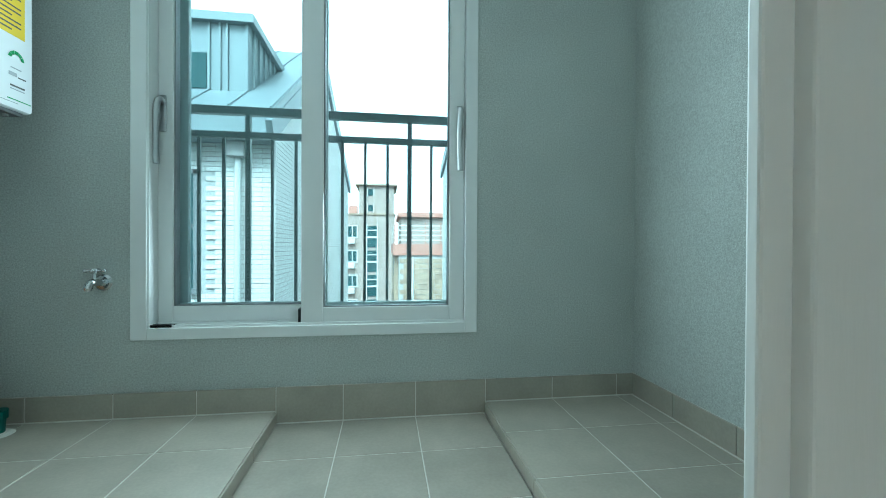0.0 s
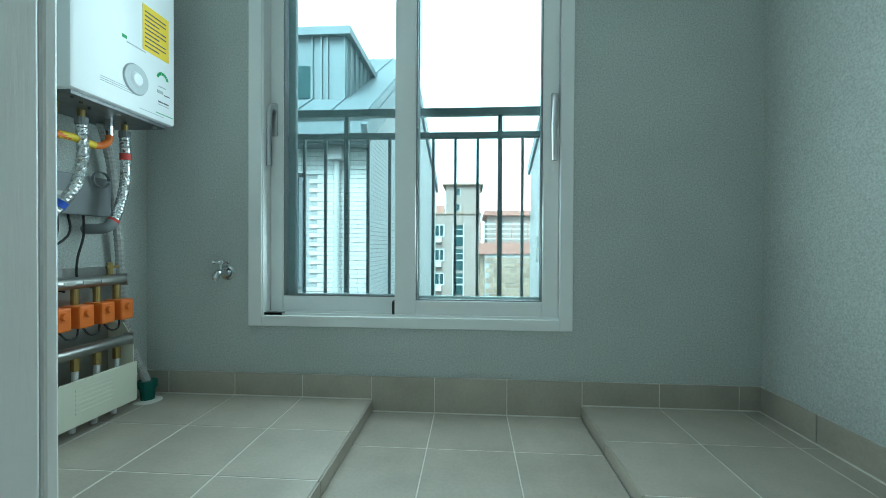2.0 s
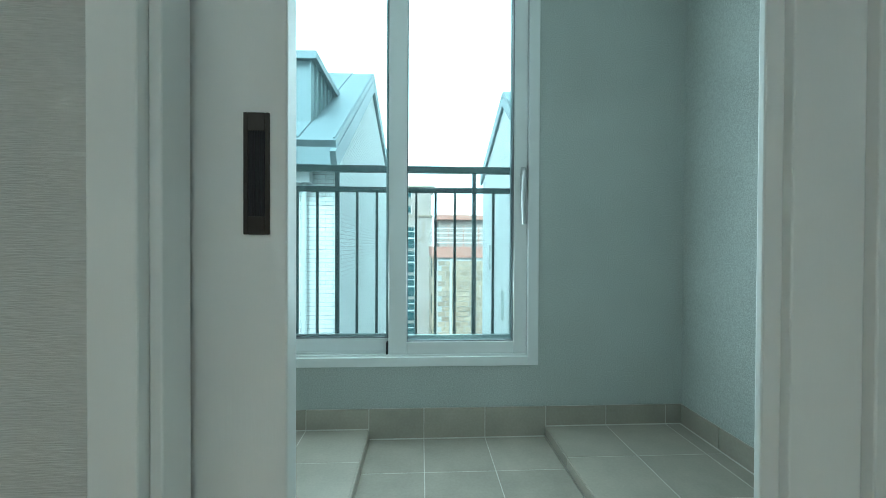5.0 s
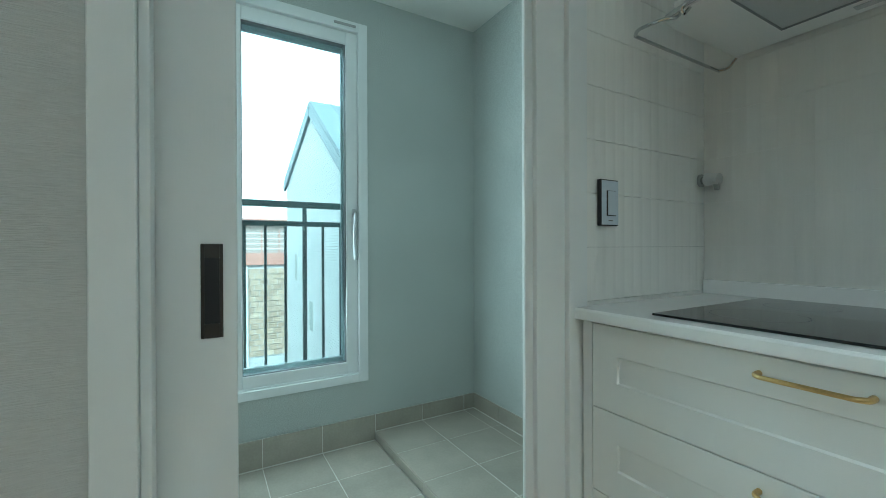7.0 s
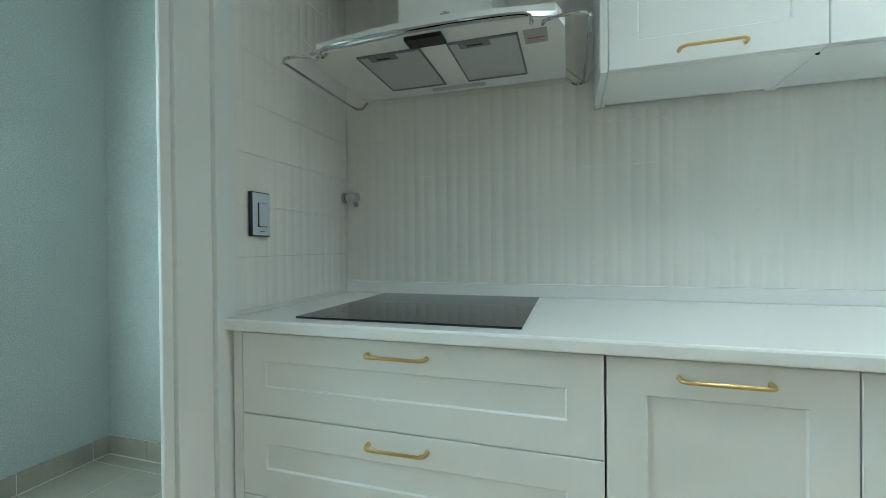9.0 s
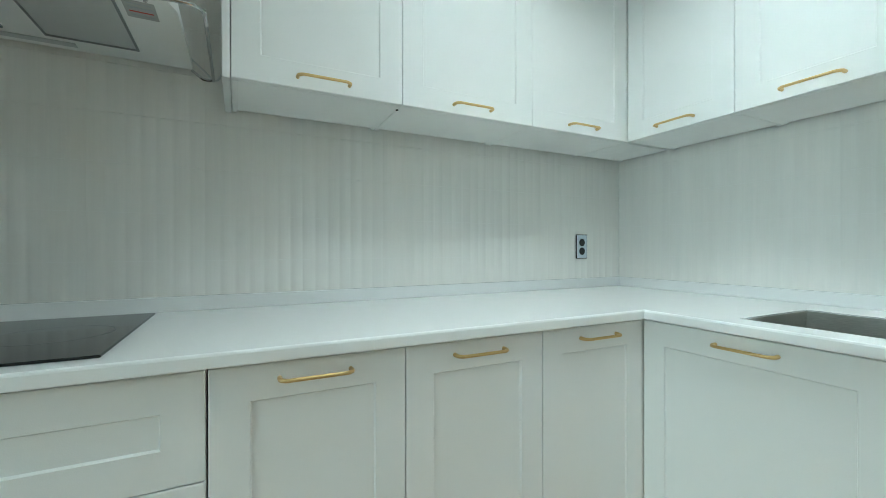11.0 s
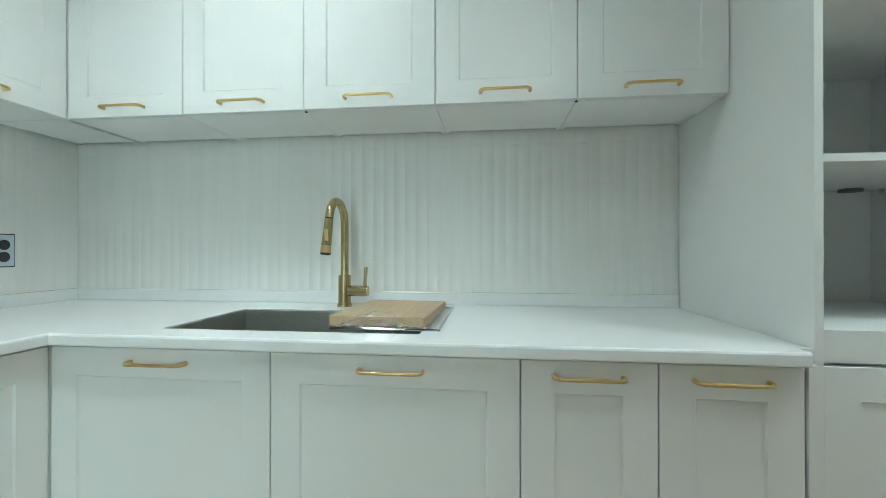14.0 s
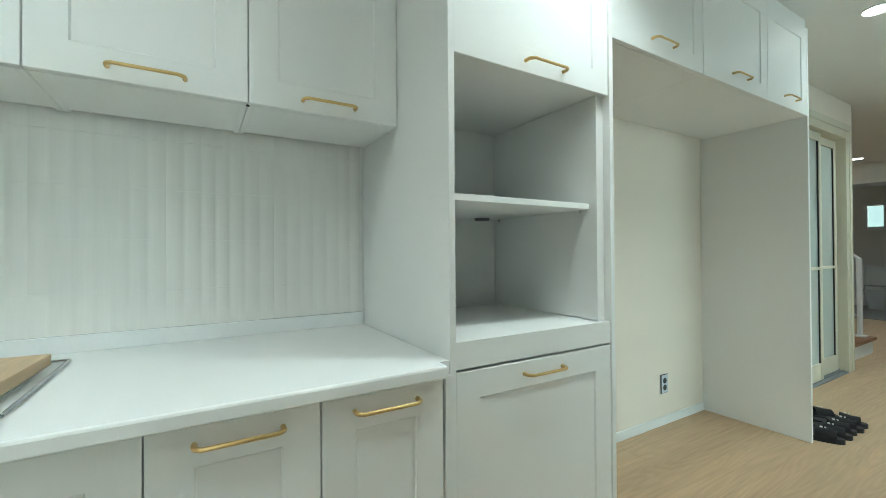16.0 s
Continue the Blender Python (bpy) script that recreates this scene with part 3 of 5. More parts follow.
# ---- kitchen cabinets ----
def shaker(w, h, t=0.019, margin=0.071, depth=0.005):
    """A door front with a sunk panel: x across, z up from 0, its face towards -y at 0."""
    bm = bmesh.new()
    c = 0.0035
    loops = []
    for inset, y in ((0.0015, 0.0), (margin, 0.0), (margin + c, depth)):
        loops.append([bm.verts.new((x, y, z)) for x, z in ((inset, inset), (w - inset, inset), (w - inset, h - inset), (inset, h - inset))])
    edge = [bm.verts.new((x, y, z)) for y in (0.0015, t) for x, z in ((0, 0), (w, 0), (w, h), (0, h))]
    loops.insert(0, edge[:4])
    for a, b in ((loops[0], loops[1]), (loops[1], loops[2]), (loops[2], loops[3])):
        for i in range(4):
            bm.faces.new((a[i], a[(i + 1) % 4], b[(i + 1) % 4], b[i]))
    bm.faces.new(loops[3])
    for i in range(4):
        bm.faces.new((edge[4 + i], edge[4 + (i + 1) % 4], edge[(i + 1) % 4], edge[i]))
    bm.faces.new(edge[4:][::-1])
    bmesh.ops.recalc_face_normals(bm, faces=bm.faces[:])
    return bm


def bar_handle(length=0.146):
    """A bar pull, its feet on the plane y = 0, standing out towards -y."""
    bm, a = bmesh.new(), length / 2
    tube(bm, [(-a, 0, 0), (-a, -0.004, 0), (-a, -0.015, 0), (-a + 0.002, -0.020, 0), (-a + 0.010, -0.0265, 0), (-a + 0.014, -0.028, 0),
              (a - 0.014, -0.028, 0), (a - 0.010, -0.0265, 0), (a - 0.002, -0.020, 0), (a, -0.015, 0), (a, -0.004, 0), (a, 0, 0)],
         [0.0055, 0.0055, 0.005, 0.0048, 0.0045, 0.0042, 0.0042, 0.0045, 0.0048, 0.005, 0.0055, 0.0055], 10)
    return mesh_of("handle", bm, GOLD, True)


HANDLE = bar_handle()


def front(parent, name, m, w, h, hx, hz, gap=0.0013, margin=0.071):
    """A shaker front of the outer size w x h at the pose m, with its handle."""
    d = part(name, moved(shaker(w - 2 * gap, h - 2 * gap, margin=margin), m @ Matrix.Translation((gap, 0, gap))), PAINT, parent)
    ob = new("handle", HANDLE)
    ob.parent = d
    ob.matrix_basis = Matrix.Translation(-ORIGIN[d.name]) @ m @ Matrix.Translation((hx, 0, hz))
    tagged(ob, "brushed gold bar handle")
    return d


CT, CB = 0.868, 0.838        # worktop top and underside
DF = 0.602                   # face of the hob side fronts
DS = -1.768                  # face of the sink side fronts
KICK = FL + 0.10


def face_e(x, y1):
    return Matrix.Translation((x, y1, 0)) @ pose(0, 0, 0, 0, 0, -90)


def face_s(x1, y):
    return Matrix.Translation((x1, y, 0)) @ pose(0, 0, 0, 0, 0, 180)


LOWG, UPG = "base cabinets along the worktop", "wall cabinets above the worktop"
TOPZ = 0.833
# hob side
u = thing("drawer_unit", (0.9, -0.1, FL), "white shaker drawer unit with gold handles under the hob", "cabinet", LOWG)
part("body", boxes((DF + 0.021, XE - 0.002, -0.543, 0.342, KICK, CB - 0.002)), PAINT, u)
part("end_panel", boxes((DF + 0.002, XE - 0.002, 0.3435, 0.372, FL, CB - 0.001), bevel=0.001), PAINT, u)
part("toe_kick", boxes((DF + 0.06, DF + 0.075, -0.543, 0.342, FL, KICK)), PAINT, u)
zz = [TOPZ, 0.621, 0.410, KICK]
for i in range(3):
    front(u, "drawer_front", face_e(DF, 0.342) @ Matrix.Translation((0, 0, zz[i + 1])), 0.885, zz[i] - zz[i + 1], 0.438, zz[i] - zz[i + 1] - 0.034)
for k, (y1, y0) in enumerate(((-0.545, -0.948), (-0.948, -1.356), (-1.356, -1.766))):
    c = thing("base_cabinet", (0.9, (y0 + y1) / 2, FL), ("white shaker base cabinet beside the hob drawers" if k == 0 else "white shaker base cabinet with a gold bar handle" if k == 1 else "white shaker base cabinet at the inner corner"), "cabinet", LOWG)
    part("body", boxes((DF + 0.021, XE - 0.002, y0 + 0.001, y1 - 0.001, KICK, CB - 0.002)), PAINT, c)
    part("toe_kick", boxes((DF + 0.06, DF + 0.075, y0, y1, FL, KICK)), PAINT, c)
    front(c, "door", face_e(DF, y1) @ Matrix.Translation((0, 0, KICK)), y1 - y0, TOPZ - KICK, (y1 - y0) / 2 if k < 2 else (y1 - y0) / 2 + 0.01, TOPZ - KICK - 0.034)
# sink side
for k, (x1, x0) in enumerate(((0.600, 0.015), (0.015, -0.567), (-0.567, -0.857), (-0.857, -1.143))):
    c = thing("base_cabinet", ((x0 + x1) / 2, -2.05, FL), ("white shaker base cabinet at the inner corner below the sink", "wide white shaker base cabinet below the sink", "narrow white shaker base cabinet with a gold handle", "narrow white shaker base cabinet beside the tall unit")[k], "cabinet", LOWG)
    part("body", boxes((x0 + 0.001, x0 + 0.017, YS + 0.002, DS - 0.021, KICK, 0.63 if k == 0 else CB - 0.002), (x1 - 0.017, x1 - 0.001, YS + 0.002, DS - 0.021, KICK, 0.63 if k == 1 else CB - 0.002), (x0 + 0.017, x1 - 0.017, YS + 0.002, DS - 0.021, KICK, KICK + 0.016), (x0 + 0.017, x1 - 0.017, DS - 0.037, DS - 0.021, KICK + 0.016, CB - 0.002)) if k < 2 else boxes((x0 + 0.001, x1 - 0.001, YS + 0.002, DS - 0.021, KICK, CB - 0.002)), PAINT, c)
    part("toe_kick", boxes((x0, x1, DS - 0.075, DS - 0.06, FL, KICK)), PAINT, c)
    front(c, "door", face_s(x1, DS) @ Matrix.Translation((0, 0, KICK)), x1 - x0, TOPZ - KICK, (x1 - x0) / 2 + (0.004 if k == 0 else 0), TOPZ - KICK - 0.034)

# worktop with the sink's cut-out
SX0, SX1, SY0, SY1 = -0.33, 0.352, -2.205, -1.838
CF, CG = 0.580, -1.746
TF_FRONT = -1.784           # front plane of the tall unit
top = thing("worktop", (0.6, -1.8, CB), "white engineered stone L-shaped worktop with upstand", "worktop")
part("slab", boxes((CF + 0.02, XE, SY0 - 0.05, 0.380, CB, CT)), QUARTZ, top)
part("edge", prism(bmesh.new(), [(CF + 0.02, CB), (CF + 0.004, CB), (CF + 0.001, CB + 0.001), (CF, CB + 0.004), (CF, CT - 0.006), (CF + 0.002, CT - 0.002), (CF + 0.006, CT), (CF + 0.02, CT)], CG - 0.02, 0.380, Matrix(((1, 0, 0, 0), (0, 0, 1, 0), (0, 1, 0, 0), (0, 0, 0, 1)))), QUARTZ, top)
part("slab", boxes((SX1, CF + 0.02, SY0 - 0.05, CG - 0.02, CB, CT), (SX1, CF, YS, SY0 - 0.05, CB, CT)), QUARTZ, top)
part("slab", boxes((-1.140, SX0, TF_FRONT, CG - 0.02, CB, CT)), QUARTZ, top)
part("slab", boxes((-1.168, SX0, YS, TF_FRONT, CB, CT)), QUARTZ, top)
part("slab", boxes((SX0, SX1, SY1, CG - 0.02, CB, CT), bevel=0.0), QUARTZ, top)
part("slab", boxes((SX0, SX1, YS, SY0, CB, CT), bevel=0.0), QUARTZ, top)
part("slab", boxes((CF, XE, YS, SY0 - 0.05, CB, CT), bevel=0.0), QUARTZ, top)
part("edge", prism(bmesh.new(), [(CG - 0.02, CB), (CG - 0.004, CB), (CG - 0.001, CB + 0.001), (CG, CB + 0.004), (CG, CT - 0.006), (CG - 0.002, CT - 0.002), (CG - 0.006, CT), (CG - 0.02, CT)], -1.140, CF + 0.004, Matrix(((0, 0, 1, 0), (1, 0, 0, 0), (0, 1, 0, 0), (0, 0, 0, 1)))), QUARTZ, top)
part("upstand", boxes((XE - 0.014, XE + 0.002, YS, YN, CT, 0.914), bevel=0.002), QUARTZ, top)
part("upstand", boxes((-1.168, XE - 0.015, YS - 0.002, YS + 0.014, CT, 0.914), bevel=0.002), QUARTZ, top)

# hob
hob = thing("hob", (0.9, -0.09, CT), "black glass built-in hob in the white worktop", "hob")
part("glass_top", boxes((0.631, 1.170, -0.378, 0.199, CT + 0.0005, CT + 0.006), bevel=0.002), BLACKGLASS, hob)
bm = bmesh.new()
for cx, cy, r in ((0.80, 0.06, 0.09), (1.03, 0.06, 0.075), (0.90, -0.23, 0.11)):
    o = bmesh.ops.create_circle(bm, segments=48, radius=r, matrix=Matrix.Translation((cx, cy, CT + 0.0064)))
    i = bmesh.ops.create_circle(bm, segments=48, radius=r - 0.0012, matrix=Matrix.Translation((cx, cy, CT + 0.0064)))
    for k in range(48):
        bm.faces.new((o["verts"][k], o["verts"][(k + 1) % 48], i["verts"][(k + 1) % 48], i["verts"][k]))
part("zone_mark", bm, GREYPLASTIC, hob, "thin grey zone rings")

# sink
sink = thing("sink", (0, -2.02, 0.66), "brushed steel undermount sink basin", "sink")
part("basin", boxes((SX0 - 0.012, SX0, SY0 - 0.01, SY1 + 0.01, 0.66, CB), (SX1, SX1 + 0.012, SY0 - 0.01, SY1 + 0.01, 0.66, CB), (SX0, SX1, SY0 - 0.012, SY0, 0.66, CB),
                   (SX0, SX1, SY1, SY1 + 0.012, 0.66, CB), (SX0, SX1, SY0, SY1, 0.65, 0.662)), SINKSTEEL, sink)
part("rim", boxes((SX0, SX1, SY0, SY0 + 0.003, CB, CT - 0.004), (SX0, SX1, SY1 - 0.003, SY1, CB, CT - 0.004), (SX0, SX0 + 0.003, SY0, SY1, CB, CT - 0.004), (SX1 - 0.003, SX1, SY0, SY1, CB, CT - 0.004)), SINKSTEEL, sink)

# tap
tap = thing("kitchen_tap", (0.026, -2.30, CT), "brushed brass pull-out kitchen tap", "tap")
tx, ty = 0.026, -2.30
bm = cyl(bmesh.new(), (tx, ty, CT), (tx, ty, CT + 0.010), 0.027, 0.026, 28)
part("base_ring", bm, BRASS, tap, "", True)
part("body", cyl(bmesh.new(), (tx, ty, CT + 0.010), (tx, ty, 0.982), 0.0225, None, 28), BRASS, tap, "", True)
pts = [(tx, ty, 0.98), (tx, ty, 1.08), (tx, ty, 1.165)] + [(tx + 0.004 * (1 - math.cos(a)), ty + 0.064 * (1 - math.cos(a)), 1.165 + 0.078 * math.sin(a)) for a in [math.pi * k / 16 for k in range(1, 16)]]
part("spout", tube(bmesh.new(), pts, 0.0140, 16), BRASS, tap, "", True)
e = Vector(pts[-1])
d = Vector((0.003, 0.024, -0.118))
head = part("spray_head", cyl(bmesh.new(), e + d * 0.02, e + d * 0.76, 0.0142, 0.0162, 24), BRASS, tap, "", True)
part("spray_collar", cyl(bmesh.new(), e + d * 0.775, e + d, 0.0160, 0.0182, 24), GOLD, head, "polished gold collar", True)
part("seam_ring", cyl(bmesh.new(), e + d * 0.755, e + d * 0.78, 0.0152, None, 24), DARK, head)
part("seam_ring", cyl(bmesh.new(), e + d * 0.0, e + d * 0.025, 0.0134, None, 24), DARK, head)
part("spray_face", cyl(bmesh.new(), e + d * 1.0, e + d * 1.02, 0.017, None, 24), DARK, head)
part("spray_button", moved(boxes((-0.006, 0.006, -0.002, 0.004, -0.022, 0.022), bevel=0.0015), Matrix.Translation(e + d * 0.5 + Vector((-0.004, 0.018, 0))) @ pose(0, 0, 0, -12, 0, 10)), GOLD, head, "polished gold button")
part("valve", cyl(bmesh.new(), (tx - 0.015, ty, 0.925), (tx - 0.088, ty, 0.925), 0.0195, None, 24), BRASS, tap, "", True)
part("lever", cyl(bmesh.new(), (tx - 0.076, ty, 0.935), (tx - 0.080, ty, 1.012), 0.0062, 0.0068, 14), BRASS, tap, "", True)

# board on its drain rack
rack = thing("drain_rack", (-0.24, -2.0, CT), "chrome wire drain rack lying over the sink edge", "rack")
bx0, bx1, by0, by1 = -0.375, -0.095, -2.26, -1.862
bm = bmesh.new()
tube(bm, [(bx0, by0, CT + 0.006), (bx1, by0, CT + 0.006), (bx1, by1, CT + 0.006), (bx0, by1, CT + 0.006), (bx0, by0 + 0.004, CT + 0.006)], 0.004, 8)
part("rim", bm, CHROME, rack, "", True)
for k in range(9):
    x = bx0 + 0.03 + k * 0.0275
    part("wire", cyl(bmesh.new(), (x, by0, CT + 0.008), (x, by1, CT + 0.008), 0.0018, None, 6), CHROME, rack)
board = thing("cutting_board", (-0.22, -2.03, CT + 0.012), "wooden cutting board in torn clear plastic wrap", "cutting board")
bm = moved(boxes((-0.125, 0.125, -0.172, 0.172, 0, 0.025), bevel=0.002), Matrix.Translation((-0.222, -2.035, CT + 0.012)) @ pose(0, 0, 0, 0, 0, -3))
part("plank", bm, BOARD, board)
bm = bmesh.new()
g = bmesh.ops.create_grid(bm, x_segments=40, y_segments=14, size=1.0)
for v in bm.verts:
    u, w = v.co.x, v.co.y
    fold = noise.noise(Vector((u * 5.0, w * 3.0, 0.3))) * 0.010 + noise.noise(Vector((u * 13.0, w * 7.0, 4.0))) * 0.004
    hump = 0.040 * max(0.0, 1 - (u * 1.25 + 0.1) ** 2) * (0.5 - 0.5 * w)
    v.co = Vector((-0.225 - 0.130 * u, -1.852 - 0.022 * (0.5 - 0.5 * w) + fold * 0.5, CT + 0.010 + hump + abs(fold)))
part("wrap", bm, WRAP, board, "crumpled clear plastic film", True)

# wall cabinets
UZ = 1.515
UF, USF = 0.918, -2.084
k = 0
for y1, y0 in ((-0.580, -1.062), (-1.062, -1.575), (-1.575, -2.082)):
    c = thing("wall_cabinet", (1.07, (y0 + y1) / 2, UZ), ("white shaker wall cabinet beside the hood", "white shaker wall cabinet with a gold handle", "white shaker wall cabinet at the inner corner")[k], "cabinet", UPG)
    part("body", boxes((UF + 0.021, XE - 0.026, y0 + 0.0162, y1 - 0.0162, UZ + 0.001, CEIL - 0.06)), PAINT, c)
    for ya in (y0 + 0.0012, y1 - 0.0158):
        part("side_panel", boxes((UF + 0.021, XE - 0.002, ya, ya + 0.0146, UZ + 0.001, CEIL - 0.06)), PAINT, c)
    front(c, "door", face_e(UF, y1) @ Matrix.Translation((0, 0, UZ)), y1 - y0, CEIL - 0.06 - UZ, (y1 - y0) * 0.5, 0.031)
    k += 1
hood_panel = single("filler_panel", boxes((UF - 0.002, XE - 0.001, -0.579, -0.560, UZ - 0.003, CEIL - 0.06), bevel=0.001), PAINT, "white end panel of the wall cabinets", "panel")
k = 0
for x1, x0 in ((0.917, 0.496), (0.496, 0.082), (0.082, -0.336), (-0.336, -0.756), (-0.756, -1.171)):
    c = thing("wall_cabinet", ((x0 + x1) / 2, -2.24, UZ), ("white shaker wall cabinet at the inner corner" if k == 0 else "white shaker wall cabinet beside the tall unit" if k == 4 else "white shaker wall cabinet above the sink"), "cabinet", UPG)
    part("body", boxes((x0 + 0.016, x1 - 0.016, YS + 0.026, USF - 0.021, UZ + 0.001, CEIL - 0.06)), PAINT, c)
    for xa in (x0 + 0.001, x1 - 0.0156):
        part("side_panel", boxes((xa, xa + 0.0146, YS + 0.002, USF - 0.021, UZ + 0.001, CEIL - 0.06)), PAINT, c)
    front(c, "door", face_s(x1, USF) @ Matrix.Translation((0, 0, UZ)), x1 - x0, CEIL - 0.06 - UZ, (x1 - x0) / 2, 0.031)
    k += 1
corner = thing("wall_cabinet", (1.07, -2.24, UZ), "white blind corner wall cabinet", "cabinet", UPG)
part("body", boxes((UF + 0.0215, XE - 0.026, YS + 0.026, USF - 0.0012, UZ + 0.001, CEIL - 0.06)), PAINT, corner)
part("bottom_edge", boxes((XE - 0.0258, XE - 0.002, YS + 0.002, YS + 0.0165, UZ + 0.001, UZ + 0.1)), PAINT, corner)
single("corner_post", boxes((UF + 0.0012, UF + 0.02, USF - 0.02, USF + 0.0008, UZ + 0.001, CEIL - 0.06)), PAINT, "white filler post in the wall cabinets' corner", "panel")
single("corner_post", boxes((DF + 0.0012, DF + 0.02, DS - 0.02, DS + 0.0008, KICK, TOPZ)), PAINT, "white filler post in the base cabinets' corner", "panel")
single("cornice_panel", boxes((UF + 0.01, XE, YS, -0.56, CEIL - 0.059, CEIL - 0.001), (-1.171, UF + 0.01, YS, USF - 0.01, CEIL - 0.059, CEIL - 0.001)), PAINT, "white filler strip above the wall cabinets", "panel")

for cx, cy in ((0.082, USF - 0.05), (-0.756, USF - 0.05), (UF + 0.05, -1.062)):
    single("hinge_cap", cyl(bmesh.new(), (cx, cy + 0.03 if cx < 0.9 else cy, UZ - 0.0015), (cx, cy + 0.03 if cx < 0.9 else cy, UZ + 0.004), 0.0045, None, 10), DARK, "tiny black cap under the wall cabinets", "cap", "caps under the wall cabinets")
single("hood_cable", tube(bmesh.new(), smooth_path([(1.19, -0.46, 1.66), (1.195, -0.50, 1.625), (1.20, -0.535, 1.60), (1.21, -0.556, 1.64)], 5), 0.003, 8), PIPE, "thin white cable beside the range hood", "cable", smooth=True)

# tall unit
TF = -1.790
tall = thing("tall_cabinet", (-1.48, -2.09, FL), "tall white cabinet with two open shelves and a lower door", "cabinet")
part("side_panel", boxes((-1.190, -1.172, YS + 0.002, TF + 0.004, FL, CEIL - 0.06), bevel=0.001), PAINT, tall)
part("side_panel", boxes((-1.166, -1.146, DS - 0.02, DS + 0.004, FL, CB - 0.001)), PAINT, tall)
part("side_panel", boxes((-1.796, -1.778, YS + 0.002, TF + 0.004, FL, CEIL - 0.06), bevel=0.001), PAINT, tall)
part("inner_side", boxes((-1.777, -1.745, -2.345, TF - 0.022, 0.908, 1.632)), PAINT, tall)
part("back", boxes((-1.777, -1.191, -2.36, -2.346, FL + 0.1, CEIL - 0.06)), PAINT, tall)
part("lower_body", boxes((-1.777, -1.191, -2.345, TF - 0.022, FL + 0.1, 0.905)), PAINT, tall)
part("rail_front", boxes((-1.777, -1.191, TF - 0.0215, TF, 0.838, 0.907), bevel=0.001), PAINT, tall)
part("upper_body", boxes((-1.777, -1.191, -2.345, TF - 0.022, 1.634, CEIL - 0.06)), PAINT, tall)
part("shelf", boxes((-1.744, -1.192, -2.345, -1.842, 1.268, 1.286), bevel=0.001), PAINT, tall)
for sx in (-1.735, -1.205):
    for sy in (-1.87, -2.30):
        part("shelf_pin", cyl(bmesh.new(), (sx, sy, 1.256), (sx, sy, 1.267), 0.005, None, 10), STEEL, tall, "small steel shelf pin")
part("cable_cover", cyl(bmesh.new(), (-1.64, -2.29, 1.258), (-1.64, -2.29, 1.2675), 0.03, None, 20), GREYPLASTIC, tall)
part("toe_kick", boxes((-1.777, -1.191, TF - 0.06, TF - 0.045, FL, FL + 0.1)), PAINT, tall)
front(tall, "door", face_s(-1.1905, TF) @ Matrix.Translation((0, 0, FL + 0.1)), 0.587, 0.832 - FL - 0.1, 0.295, 0.832 - FL - 0.1 - 0.036)
front(tall, "upper_door", face_s(-1.1905, TF) @ Matrix.Translation((0, 0, 1.628)), 0.587, CEIL - 0.06 - 1.628, 0.31, 0.033)

# fridge niche
NB = 1.90
niche = thing("fridge_surround", (-2.73, -2.15, FL), "white cabinet surround of an empty fridge niche", "cabinet")
part("side_panel", boxes((NX1 - 0.02, NX1, NYB + 0.001, NYF, FL, CEIL - 0.06), bevel=0.001), PAINT, niche)
part("upper_body", boxes((NX1 + 0.001, NX0, NYB + 0.001, NYF - 0.021, NB + 0.012, CEIL - 0.06)), PAINT, niche)
part("bottom", boxes((NX1 + 0.001, -2.55, NYB + 0.02, NYF - 0.0215, NB + 0.002, NB + 0.011), (-2.546, NX0, NYB + 0.02, NYF - 0.0215, NB + 0.002, NB + 0.011)), PAINT, niche)
xs = [-1.90, -2.545, -3.165, NX1 + 0.002]
for i in range(3):
    w = xs[i] - xs[i + 1]
    front(niche, "upper_door", face_s(xs[i], NYF) @ Matrix.Translation((0, 0, NB)), w, CEIL - 0.06 - NB, w / 2 + 0.02, 0.06)
part("filler", boxes((-1.897, -1.797, NYF - 0.02, NYF - 0.001, NB, CEIL - 0.06)), PAINT, niche)
single("cornice_panel", boxes((NX1 - 0.02, -1.172, NYB + 0.02, NYF - 0.012, CEIL - 0.059, CEIL - 0.001)), PAINT, "white filler strip above the tall cabinets", "panel")
single("baseboard_niche", boxes((NX1 + 0.001, NX0 + 0.01, NYB, NYB + 0.009, FL, FL + 0.055), bevel=0.002), TRIM, "low white skirting board in the niche", "skirting", **S)


def wall_outlet(name, m, label):
    o = thing(name, m.translation, label, "socket")
    part("plate_edge", moved(boxes((-0.036, 0.036, -0.006, 0, -0.06, 0.06), bevel=0.002), m), DARK, o, "black plate edge")
    p = part("plate", moved(boxes((-0.0325, 0.0325, -0.0075, -0.0045, -0.0565, 0.0565), bevel=0.001), m), SWITCH, o, "pale glossy face plate")
    for z in (-0.023, 0.020):
        part("socket_hole", moved(cyl(bmesh.new(), (0, -0.0085, z), (0, -0.006, z), 0.0185, None, 24), m), DARK, p)
    return o


wall_outlet("wall_outlet", Matrix.Translation((XE - 0.001, -2.128, 1.072)) @ pose(0, 0, 0, 0, 0, -90), "double wall socket with black inserts on tiles")
wall_outlet("wall_outlet", Matrix.Translation((-3.20, NYB + 0.001, 0.28)) @ pose(0, 0, 0, 0, 0, 180), "double wall socket low in the fridge niche")

sw = thing("light_switch", (0.717, YN, 1.147), "glossy light switch with a black edge on tiles", "switch")
part("plate_edge", boxes((0.680, 0.754, YN - 0.012, YN, 1.084, 1.212), bevel=0.002), DARK, sw, "black plate edge")
part("plate", boxes((0.684, 0.752, YN - 0.014, YN - 0.0115, 1.087, 1.209), bevel=0.001), SWITCH, sw)
